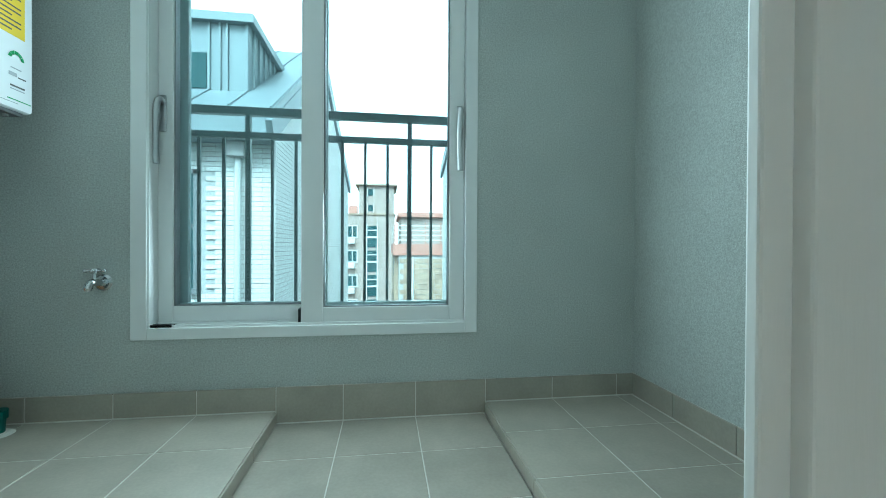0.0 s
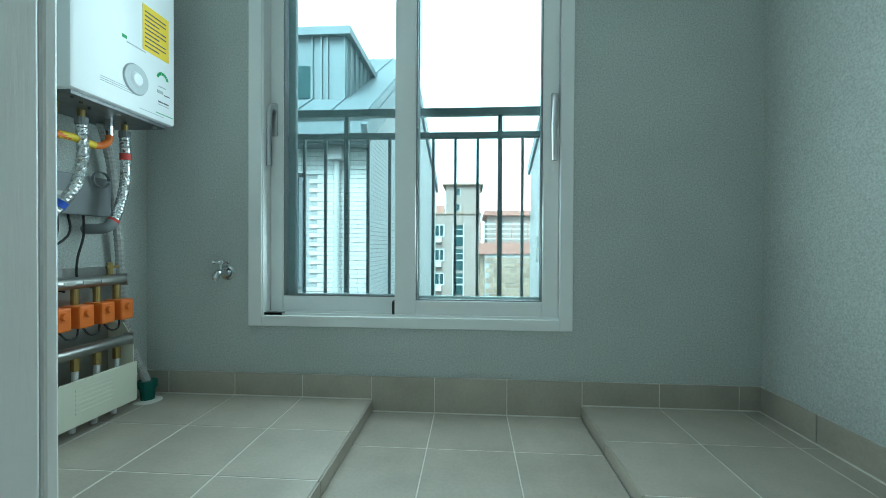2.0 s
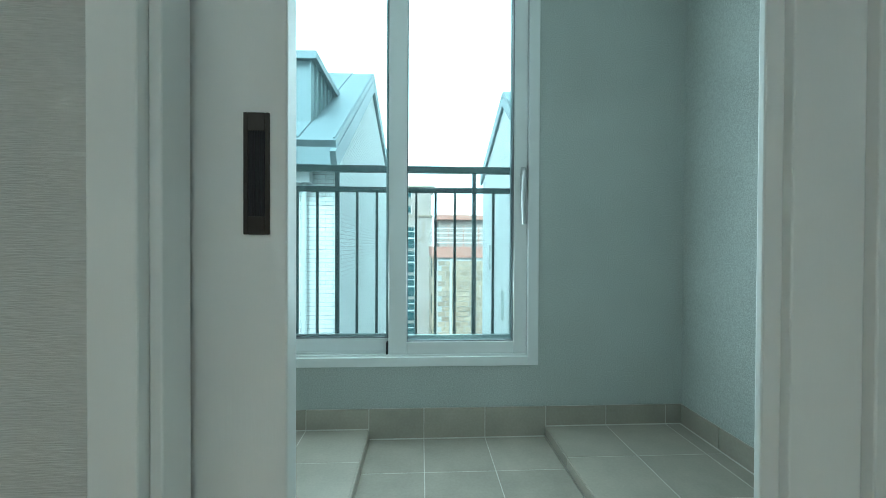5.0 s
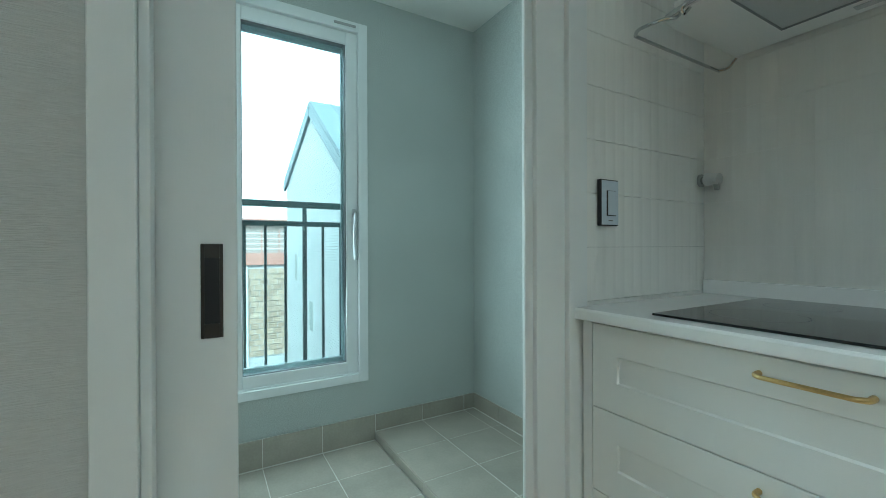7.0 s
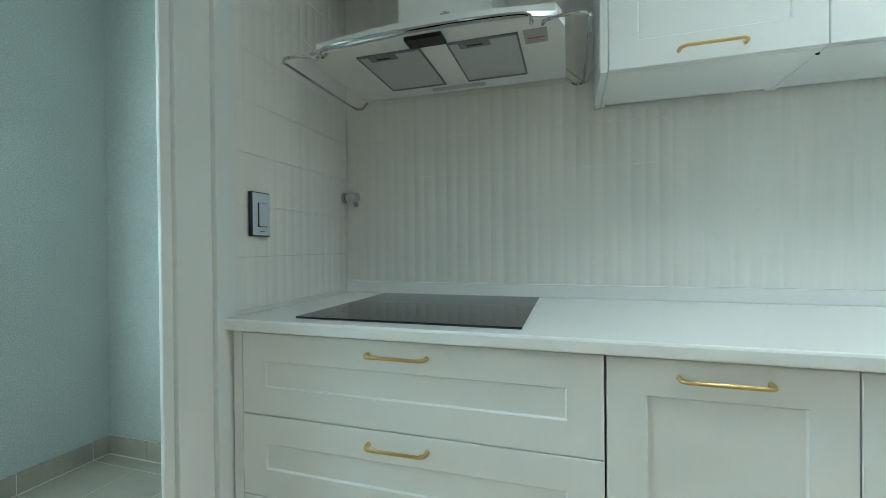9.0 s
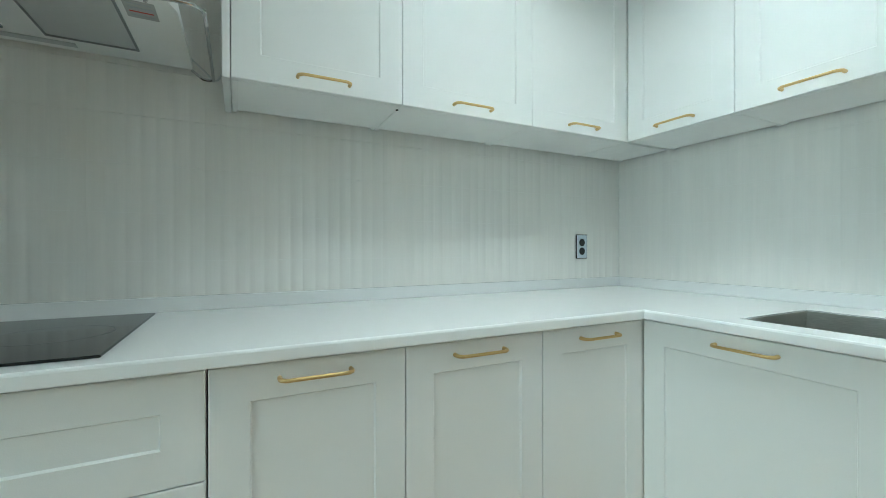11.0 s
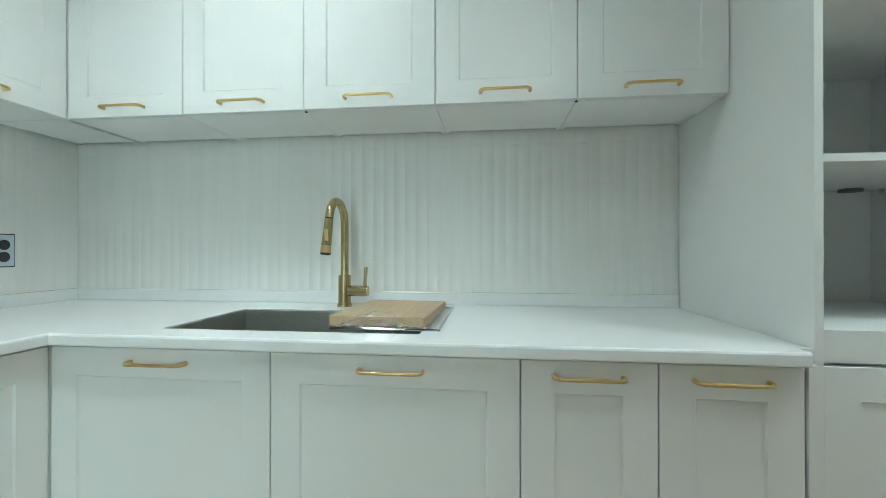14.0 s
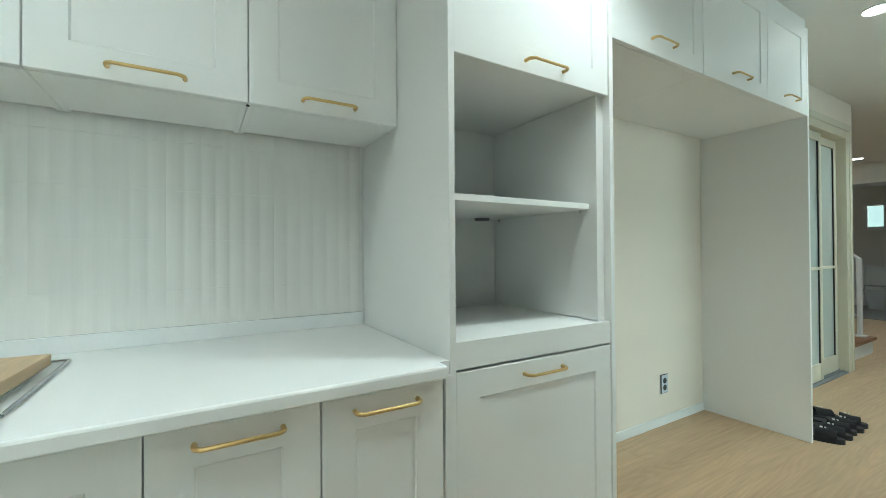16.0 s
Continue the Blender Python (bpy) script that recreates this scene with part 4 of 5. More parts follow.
part("rocker_edge", boxes((0.702, 0.737, YN - 0.0175, YN - 0.013, 1.111, 1.181), bevel=0.001), DARK, sw)
part("rocker", boxes((0.704, 0.736, YN - 0.019, YN - 0.0165, 1.113, 1.180), bevel=0.001), SWITCH, sw)
part("print", boxes((0.710, 0.728, YN - 0.0146, YN - 0.0142, 1.097, 1.0995)), INK, sw)

# ---- hood ----
hood = thing("range_hood", (1.03, -0.1, 1.63), "white slanted range hood with chrome utensil rail", "range hood")
HZ = 1.625
bm = prism(bmesh.new(), [(1.206, -0.470), (1.206, 0.284), (0.86, 0.284), (0.815, 0.275), (0.794, 0.20), (0.782, 0.05), (0.779, -0.09), (0.782, -0.23), (0.794, -0.38), (0.815, -0.455), (0.86, -0.470)], HZ, HZ + 0.022)
part("canopy", bm, PAINT, hood)
bm = prism(bmesh.new(), [(1.206, -0.462), (1.206, 0.276), (0.87, 0.276), (0.83, 0.262), (0.80, 0.05), (0.793, -0.09), (0.80, -0.23), (0.83, -0.447), (0.87, -0.462)], HZ + 0.0225, HZ + 0.05)
part("canopy_top", bm, PAINT, hood)
part("duct_cover", boxes((0.935, XE - 0.02, -0.265, 0.035, HZ + 0.051, 2.058), bevel=0.004), PAINT, hood)
hc = thing("wall_cabinet", (1.07, -0.09, 2.06), "white wall cabinet above the range hood", "cabinet", UPG)
part("body", boxes((UF + 0.021, XE - 0.002, -0.558, 0.386, 2.06, CEIL - 0.06)), PAINT, hc)
part("door", moved(shaker(0.94, CEIL - 0.06 - 2.062), face_e(UF, 0.384) @ Matrix.Translation((0, 0, 2.062))), PAINT, hc)
part("duct_mark", boxes((0.9335, 0.9345, -0.135, -0.105, 1.757, 1.762), (0.9335, 0.9345, -0.126, -0.114, 1.762, 1.766)), GREYINK, hood)
part("edge_strip", prism(bmesh.new(), [(0.813, 0.274), (0.792, 0.20), (0.780, 0.05), (0.777, -0.09), (0.780, -0.23), (0.792, -0.38), (0.813, -0.454), (0.809, -0.454), (0.788, -0.38), (0.776, -0.23), (0.773, -0.09), (0.776, 0.05), (0.788, 0.20), (0.809, 0.274)], HZ + 0.004, HZ + 0.016), CHROME, hood, "chrome edge strip")
part("control_panel", boxes((0.779, 0.832, -0.155, -0.047, HZ - 0.012, HZ - 0.0005), bevel=0.002), BLACKGLASS, hood, "black glossy control panel")
for y0, y1 in ((-0.349, -0.148), (-0.068, 0.135)):
    x0, x1 = 0.851, 1.121
    f = part("filter", boxes((x0 + 0.005, x1 - 0.005, y0 + 0.005, y1 - 0.005, HZ - 0.003, HZ - 0.0005)), FILTER, hood, "grey metal grease filter")
    part("filter_frame", boxes((x0 - 0.003, x0 + 0.005, y0, y1, HZ - 0.005, HZ - 0.0004), (x1 - 0.005, x1 + 0.003, y0, y1, HZ - 0.005, HZ - 0.0004), (x0 + 0.005, x1 - 0.005, y0, y0 + 0.005, HZ - 0.005, HZ - 0.0004), (x0 + 0.005, x1 - 0.005, y1 - 0.005, y1, HZ - 0.005, HZ - 0.0004)), GREYPLASTIC, f)
    lt = part("latch", boxes((x0 + 0.006, x0 + 0.036, (y0 + y1) / 2 - 0.02, (y0 + y1) / 2 + 0.068, HZ - 0.006, HZ - 0.0025), bevel=0.001), GREYPLASTIC, f)
    part("latch_grip", boxes((x0 + 0.017, x0 + 0.023, (y0 + y1) / 2, (y0 + y1) / 2 + 0.045, HZ - 0.008, HZ - 0.0055), bevel=0.001), DARK, lt)
part("lamp_cover", boxes((1.152, 1.178, -0.20, -0.002, HZ - 0.003, HZ - 0.0005), bevel=0.001), FILTER, hood)
stk = part("sticker", boxes((0.845, 0.925, -0.425, -0.362, HZ - 0.001, HZ - 0.0003)), LIGHTGREY, hood, "pale printed sticker")
for k in range(4):
    part("print", boxes((0.855 + 0.018 * k, 0.860 + 0.018 * k, -0.418, -0.37, HZ - 0.0016, HZ - 0.0008)), RED if k == 2 else GREYINK, stk)
RZ = 1.600
for sy, pts in ((1, [(0.80, 0.226), (0.775, 0.226), (0.752, 0.240), (0.742, 0.285), (0.745, 0.312), (0.765, 0.328), (0.80, 0.331), (1.17, 0.333), (1.198, 0.328), (1.205, 0.305), (1.205, 0.282)]),
                (-1, [(0.815, -0.418), (0.79, -0.418), (0.765, -0.43), (0.755, -0.475), (0.758, -0.508), (0.775, -0.526), (0.81, -0.530), (1.17, -0.528), (1.20, -0.524), (1.205, -0.50), (1.205, -0.468)])):
    n_ = len(pts)
    zs = [HZ, HZ - 0.022, RZ, RZ] + [RZ] * (n_ - 6) + [RZ, HZ - 0.002]
    part("rail", tube(bmesh.new(), smooth_path([(x, y, z) for (x, y), z in zip(pts, zs)], 3), 0.0046, 8), CHROME, hood, "chrome utensil rail", True)
bm = bmesh.new()
tube(bm, smooth_path([(0.80, 0.205, HZ), (0.775, 0.205, HZ - 0.022), (0.760, 0.19, HZ - 0.004), (0.748, 0.05, HZ - 0.002), (0.745, -0.09, HZ - 0.002), (0.748, -0.23, HZ - 0.002), (0.760, -0.375, HZ - 0.004), (0.775, -0.39, HZ - 0.022), (0.80, -0.39, HZ)], 4), 0.0046, 8)
part("front_rail", bm, CHROME, hood, "chrome front rail", True)

# gas cock in the tile corner
cock = thing("pipe_stub", (1.2, 0.36, 1.245), "capped pipe stub with clear cover in the tiled corner", "pipe")
part("stub", cyl(bmesh.new(), (1.20, YN, 1.248), (1.20, YN - 0.05, 1.248), 0.012, None, 16), CHROME, cock)
part("flange", cyl(bmesh.new(), (1.20, YN, 1.248), (1.20, YN - 0.006, 1.248), 0.022, None, 20), LIGHTGREY, cock)
part("cap", cyl(bmesh.new(), (1.198, YN - 0.02, 1.250), (1.196, YN - 0.062, 1.246), 0.021, 0.019, 16), PIPE, cock)
part("spout", cyl(bmesh.new(), (1.196, YN - 0.05, 1.245), (1.196, YN - 0.055, 1.212), 0.010, 0.008, 12), LIGHTGREY, cock)

# ---- boiler and pipework ----
def printed(parent, m, rows):
    """Bars of unreadable print: x, z, width, height in the plane y = 0."""
    for x, z, w, h, ink in rows:
        part("print", moved(boxes((x, x + w, -0.0006, 0.0004, z, z + h)), m), ink, parent)


BX, BY0, BY1, BZ0, BZ1 = -1.055, 1.372, 1.815, 1.072, 1.78
boiler = thing("gas_boiler", (XL + 0.1, 1.6, BZ0), "white wall-hung gas boiler with a yellow label", "boiler")
part("casing", boxes((XL + 0.012, BX, BY0, BY1, BZ0, BZ1), bevel=0.012), ENAMEL, boiler, "", True)
part("bottom_plate", boxes((XL + 0.02, BX - 0.02, BY0 + 0.02, BY1 - 0.02, BZ0 - 0.012, BZ0 + 0.002)), DARKSTEEL, boiler, "dark galvanised bottom plate")
for k, (bx, by) in enumerate(((-1.10, 1.42), (-1.10, 1.76), (-1.14, 1.52), (-1.11, 1.60), (-1.16, 1.69), (-1.27, 1.46), (-1.12, 1.47))):
    part("bottom_screw", cyl(bmesh.new(), (bx, by, BZ0 - 0.012), (bx, by, BZ0 - 0.016 - 0.002 * (k % 3)), 0.005 + 0.003 * (k % 2), None, 10), STEEL if k % 2 else DARK, boiler)
FM = Matrix.Translation((BX + 0.0005, BY0, BZ0)) @ pose(0, 0, 0, 0, 0, 90)
lab = part("warning_label", moved(boxes((0.275, 0.405, -0.0008, 0.0004, 0.245, 0.415)), FM), YELLOW, boiler, "yellow printed warning label")
for r in range(9):
    part("print", moved(boxes((0.285, 0.285 + (0.105 if r % 3 else 0.07), -0.0014, 0.0, 0.26 + 0.016 * r, 0.265 + 0.016 * r)), FM), INK, lab)
dial = part("dial", moved(cyl(bmesh.new(), (0.243, 0.0, 0.118), (0.243, -0.006, 0.118), 0.056, 0.052, 36), FM), DIALGREY, boiler, "translucent pale grey control dial", True)
part("knob", moved(cyl(bmesh.new(), (0.243, -0.006, 0.118), (0.243, -0.012, 0.118), 0.027, 0.02, 28), FM), ENAMEL, dial, "", True)
bm = bmesh.new()
for k in range(5):
    a0, a1 = math.pi * (0.05 + 0.18 * k), math.pi * (0.05 + 0.18 * k + 0.165)
    c = [(0.372 + r * math.cos(a), 0.165 + r * math.sin(a)) for a, r in ((a0, 0.02), (a1, 0.02), (a1, 0.032), (a0, 0.032))]
    f = [bm.verts.new(FM @ Vector((x, -0.001, z))) for x, z in c]
    bm.faces.new(f)
part("energy_mark", bm, GREEN, boiler, "green energy grade arc")
printed(boiler, FM, [(0.352, 0.135, 0.04, 0.004, GREYINK), (0.345, 0.11, 0.03, 0.012, GREYINK), (0.38, 0.108, 0.03, 0.004, INK), (0.35, 0.075, 0.055, 0.005, INK), (0.35, 0.065, 0.055, 0.003, GREYINK),
                     (0.10, 0.075, 0.14, 0.002, GREYINK), (0.10, 0.068, 0.14, 0.002, GREYINK), (0.10, 0.061, 0.13, 0.002, GREYINK), (0.26, 0.02, 0.12, 0.002, GREYINK), (0.34, 0.03, 0.09, 0.003, GREEN),
                     (0.205, 0.235, 0.085, 0.004, GREYINK), (0.185, 0.245, 0.02, 0.012, GREEN)])
for y, r, zl in ((1.55, 0.012, 0.05), (1.66, 0.016, 0.06), (1.73, 0.012, 0.05), (1.46, 0.010, 0.035)):
    part("nipple", cyl(bmesh.new(), (-1.20, y, BZ0 - 0.012), (-1.20, y, BZ0 - 0.012 - zl), r, None, 12), YBRASS if r < 0.015 else CHROME, boiler)
part("hook", boxes((XL + 0.01, XL + 0.03, 1.40, 1.50, BZ0 - 0.07, BZ0 - 0.02), bevel=0.004), STEEL, boiler)
gas = single("gas_hose", tube(bmesh.new(), smooth_path([(-1.20, 1.66, 1.0), (-1.20, 1.655, 0.975), (-1.20, 1.61, 0.95), (-1.21, 1.53, 0.96), (-1.22, 1.40, 0.955), (-1.24, 1.25, 0.95)], 5), 0.0125, 12), ORANGE, "orange gas hose under the boiler", "hose", smooth=True)
single("hose_tape", tube(bmesh.new(), smooth_path([(-1.20, 1.60, 0.949), (-1.21, 1.53, 0.9605), (-1.215, 1.48, 0.959)], 4), 0.0135, 12), YELLOW, "yellow printed tape round the gas hose", "tape", smooth=True)
PG = "foil-wrapped pipes under the boiler"
for k, (pts, band, bz) in enumerate((([(-1.20, 1.55, 1.01), (-1.20, 1.555, 0.90), (-1.21, 1.54, 0.80), (-1.24, 1.49, 0.70), (-1.25, 1.46, 0.655)], BLUE, 14),
                                     ([(-1.20, 1.73, 1.01), (-1.20, 1.735, 0.90), (-1.20, 1.725, 0.80), (-1.21, 1.70, 0.70), (-1.22, 1.68, 0.66)], RED, 17))):
    p = thing("insulated_pipe", pts[-1], "foil-wrapped flexible water pipe with a " + ("blue" if k == 0 else "red") + " band", "pipe", PG)
    line = smooth_path(pts, 5)
    foil = tube(bmesh.new(), smooth_path(pts, 16), 0.0172, 14, 0.0012)
    for v in foil.verts:
        v.co += noise.noise_vector(v.co * 95.0) * 0.0024
    part("wrap", foil, FOIL, p)
    part("band", tube(bmesh.new(), line[bz - 1:bz + 1], 0.0202, 12), band, p, "coloured marking band", True)
    if k:
        part("band", tube(bmesh.new(), line[3:5], 0.0202, 12), band, p, "coloured marking band", True)
    part("collar", cyl(bmesh.new(), pts[0], Vector(pts[0]) + Vector((0, 0, 0.025)), 0.020, None, 14), GREYPLASTIC, p)
    e = Vector(pts[-1])
    part("elbow", tube(bmesh.new(), smooth_path([e + Vector((0.005, 0.01, 0.02)), e, e + Vector((-0.02, -0.012, -0.01)), e + Vector((-0.085, -0.012, -0.012))], 4), 0.020, 12), GREYPLASTIC, p, "grey plastic elbow", True)
drain = single("drain_hose", tube(bmesh.new(), smooth_path([(-1.27, 1.70, 1.06), (-1.285, 1.76, 0.9), (-1.29, 1.80, 0.6), (-1.29, 1.82, 0.35), (-1.28, 1.85, 0.15), (-1.24, 1.875, 0.02), (-1.235, 1.885, -0.02)], 26), 0.0145, 10, 0.0025), LIGHTGREY, "grey ribbed drain hose", "hose", smooth=False)
fit_ = thing("drain_fitting", (-1.235, 1.885, PLAT), "dark green drain fitting in the tiled floor", "drain")
part("cup", cyl(bmesh.new(), (-1.235, 1.885, PLAT), (-1.235, 1.885, -0.03), 0.026, 0.03, 20), DGREEN, fit_)
part("collar", cyl(bmesh.new(), (-1.235, 1.885, -0.03), (-1.235, 1.885, 0.0), 0.036, None, 20), DGREEN, fit_)
part("mortar", cyl(bmesh.new(), (-1.235, 1.885, PLAT), (-1.235, 1.885, PLAT + 0.008), 0.055, 0.04, 16), GROUT, fit_)
ctl = thing("valve_controller", (XL, 1.6, 0.78), "dark grey heating control box with cables", "control box")
part("case", boxes((XL + 0.001, XL + 0.05, 1.47, 1.76, 0.70, 0.85), bevel=0.005), GREYPLASTIC, ctl)
part("label", boxes((XL + 0.05, XL + 0.0515, 1.53, 1.60, 0.765, 0.78)), LIGHTGREY, ctl)
for k, (a, b) in enumerate(((1.52, 1.44), (1.56, 1.50), (1.66, 1.62), (1.60, 1.46))):
    part("cable", tube(bmesh.new(), smooth_path([(XL + 0.03, a, 0.70), (XL + 0.05, a - 0.02, 0.62), (XL + 0.045, b, 0.53), (XL + 0.03, b + 0.02, 0.45), (XL + 0.06, b + 0.06, 0.42)], 5), 0.004, 8), DARK, ctl, "black cable", True)
bm = bmesh.new()
for k in range(3):
    tube(bm, [(XL + 0.06 + 0.004 * k, 1.70 + 0.035 * math.cos(a), 0.84 + 0.03 * math.sin(a)) for a in [2 * math.pi * j / 20 for j in range(20)]], 0.003, 6)
part("cable_coil", bm, GREYPLASTIC, ctl, "coiled grey cable", True)

MX = -1.235
man = thing("heating_manifold", (MX, 1.5, PLAT), "steel heating manifold with orange valve drives", "manifold")
MY0, MY1 = 1.10, 1.775
part("cover", boxes((-1.212, -1.2, MY0, 1.788, -0.045, 0.113), bevel=0.002), IVORY, man, "ivory enamelled cover with louvres")
for k in range(6):
    part("louvre", moved(boxes((-0.003, 0.0012, -0.075, 0.075, -0.005, 0.005), bevel=0.001), Matrix.Translation((-1.2, 1.60, 0.00 + 0.016 * k))), IVORY, man)
part("bracket", moved(prism(bmesh.new(), [(0.0, -0.05), (0.115, -0.05), (0.115, 0.20), (0.07, 0.27), (0.0, 0.27)], 0, 0.004), Matrix(((1, 0, 0, XL), (0, 0, 1, 1.79), (0, 1, 0, 0), (0, 0, 0, 1)))), IVORY, man)
part("back_rail", boxes((XL, XL + 0.006, MY0, 1.788, 0.02, 0.50)), STEEL, man)
for z, r in ((0.452, 0.021), (0.205, 0.021)):
    pip = part("header", cyl(bmesh.new(), (MX, MY0, z), (MX, MY1 - (0.02 if z > 0.3 else -0.01), z), r, None, 20), STEEL, man, "", True)
    part("end_cap", boxes((MX - 0.025, MX + 0.025, MY1 - (0.02 if z > 0.3 else -0.01), MY1 + (-0.012 if z > 0.3 else 0.018), z - 0.024, z + 0.024), bevel=0.003), STEEL, pip)
for k in range(7):
    y = 1.745 - 0.085 * k
    v = part("valve_drive", boxes((MX - 0.03, MX + 0.048, y - 0.045, y + 0.012, 0.295, 0.375), bevel=0.006), ORANGE, man, "orange plastic valve drive")
    part("turn_knob", cyl(bmesh.new(), (MX + 0.048, y - 0.016, 0.348), (MX + 0.058, y - 0.016, 0.348), 0.015, 0.012, 14), ORANGE, v)
    part("valve_neck", cyl(bmesh.new(), (MX, y - 0.016, 0.375), (MX, y - 0.016, 0.432), 0.013, None, 12), YBRASS, v)
    part("cable", tube(bmesh.new(), smooth_path([(MX + 0.01, y - 0.016, 0.296), (MX + 0.02, y - 0.03, 0.265), (MX + 0.02, y - 0.065, 0.262), (MX + 0.01, y - 0.085, 0.292)], 4), 0.0035, 7), DARK, v, "black cable", True)
    o = part("outlet", cyl(bmesh.new(), (MX, y - 0.016, 0.186), (MX, y - 0.016, 0.140), 0.014, None, 12), YBRASS, man, "brass union")
    part("pipe", cyl(bmesh.new(), (MX, y - 0.016, 0.141), (MX - 0.01, y - 0.02, -0.08), 0.010, None, 12), PIPE, o, "white plastic pipe")
part("vent", cyl(bmesh.new(), (MX, 1.70, 0.473), (MX, 1.70, 0.52), 0.010, None, 10), YBRASS, man)
part("vent_tap", boxes((MX - 0.006, MX + 0.006, 1.685, 1.735, 0.497, 0.509), bevel=0.002), YBRASS, man)
for k in range(3):
    part("tag", boxes((MX + 0.019, MX + 0.0225, 1.50 + 0.07 * k, 1.54 + 0.07 * k, 0.447, 0.459)), LIGHTGREY, man, "small paper tag")
# wall tap
def cross_handle(c, r):
    """Four lobed arms round a domed hub."""
    bm = cyl(bmesh.new(), c - Vector((0, 0, 0.010)), c + Vector((0, 0, 0.009)), 0.011, 0.008, 16)
    for k in range(4):
        d = Vector((math.cos(k * math.pi / 2 + 0.25), math.sin(k * math.pi / 2 + 0.25), 0))
        tube(bm, [c + d * (r * q) for q in (0.2, 0.4, 0.6, 0.72, 0.86, 0.96, 1.0)], [0.006, 0.0045, 0.005, 0.0078, 0.0088, 0.006, 0.002], 10)
    return bm


wt = thing("wall_tap", (-0.957, YW, 0.46), "small chrome washing machine tap on the wall", "tap")
part("flange", cyl(bmesh.new(), (-0.945, YW, 0.462), (-0.945, YW - 0.008, 0.462), 0.034, 0.026, 24), CHROME, wt, "", True)
part("body", tube(bmesh.new(), smooth_path([(-0.945, YW - 0.005, 0.462), (-0.948, YW - 0.03, 0.466), (-0.953, YW - 0.052, 0.466), (-0.958, YW - 0.064, 0.455), (-0.960, YW - 0.066, 0.434)], 5), [0.0145] * 16 + [0.0150] * 3 + [0.0125] * 2, 14), CHROME, wt, "", True)
part("stem", cyl(bmesh.new(), (-0.951, YW - 0.040, 0.47), (-0.951, YW - 0.040, 0.503), 0.0085, 0.007, 12), CHROME, wt)
part("cross_handle", cross_handle(Vector((-0.951, YW - 0.040, 0.512)), 0.038), CHROME, wt, "", True)

# ---- hall beyond the niche ----
sd = thing("hall_sliding_door", (-5.0, HY - 0.1, FL), "ivory framed sliding door with frosted glass", "door")
part("frame", boxes((-5.74, -5.66, HY - 0.10, HY + 0.012, FL, 2.20), (-5.66, -4.30, HY - 0.10, HY + 0.012, 2.13, 2.20), bevel=0.003), FRAMEIVORY, sd)
part("casing", boxes((-5.80, -5.741, HY - 0.001, HY + 0.016, FL, 2.26), (-5.741, -4.3, HY - 0.001, HY + 0.016, 2.201, 2.26), bevel=0.002), FRAMEIVORY, sd)
part("track", boxes((-5.66, -4.30, HY - 0.10, HY + 0.012, FL, FL + 0.012), *[(-5.66, -4.30, HY - 0.085 + 0.03 * k, HY - 0.078 + 0.03 * k, FL + 0.012, FL + 0.022) for k in range(3)]), GREYPLASTIC, sd, "ribbed floor track")
for x0, x1, y in ((-5.62, -5.05, HY - 0.075), (-5.16, -4.40, HY - 0.040)):
    lf = part("door_leaf", boxes((x0, x0 + 0.05, y, y + 0.028, FL + 0.02, 2.11), (x1 - 0.05, x1, y, y + 0.028, FL + 0.02, 2.11), (x0 + 0.05, x1 - 0.05, y, y + 0.028, FL + 0.02, FL + 0.16), (x0 + 0.05, x1 - 0.05, y, y + 0.028, 2.04, 2.11),
                                 (x0 + 0.05, x1 - 0.05, y, y + 0.028, 0.96, 0.985), bevel=0.002), FRAMEIVORY, sd)
    part("pane", boxes((x0 + 0.05, x1 - 0.05, y + 0.011, y + 0.015, FL + 0.16, 2.04)), FROST, lf, "frosted glass")
    part("gasket", boxes((x0 + 0.05, x0 + 0.065, y + 0.018, y + 0.024, FL + 0.16, 2.04), (x1 - 0.065, x1 - 0.05, y + 0.018, y + 0.024, FL + 0.16, 2.04)), DARK, lf)


def slipper(m, k):
    s = thing("slipper", m.translation, "black strapped house slipper standing on the oak floor", "slipper", "row of slippers")
    out = [(0.046 * math.sin(a) * (1.0 if math.cos(a) > -0.2 else 0.86) + 0.004, 0.128 * math.cos(a)) for a in [2 * math.pi * j / 22 for j in range(22)]]
    part("sole", moved(prism(bmesh.new(), out, 0, 0.028), m), SLIPPER, s)
    bm = bmesh.new()
    rows = []
    for j in range(9):
        a = math.pi * j / 8
        rows.append([bm.verts.new((0.047 * math.cos(a), y, 0.022 + (0.038 + 0.012 * (y < 0.05)) * math.sin(a))) for y in (0.0, 0.05, 0.095)])
    for j in range(8):
        for q in range(2):
            bm.faces.new((rows[j][q], rows[j + 1][q], rows[j + 1][q + 1], rows[j][q + 1]))
    bmesh.ops.solidify(bm, geom=bm.faces[:], thickness=0.005)
    part("strap", moved(bm, m), SLIPPER, s, "", True)
    part("logo_bar", moved(boxes((-0.014, 0.014, 0.02, 0.032, 0.071, 0.0725), (-0.010, 0.010, 0.040, 0.048, 0.070, 0.0725)), m), PIPE, s, "small white printed mark")
    return s


for k in range(5):
    slipper(Matrix.Translation((-3.775 - 0.098 * k, -1.905 + 0.006 * (k % 2), FL)) @ pose(0, 0, 0, 0, 0, 14 + 4 * (k % 3)), k)
slipper(Matrix.Translation((-4.15, -2.03, FL)) @ pose(0, 0, 0, 0, 0, 40), 5)

stair = thing("stair", (-6.5, -2.6, FL), "white stair foot with a brown wooden tread", "stair")
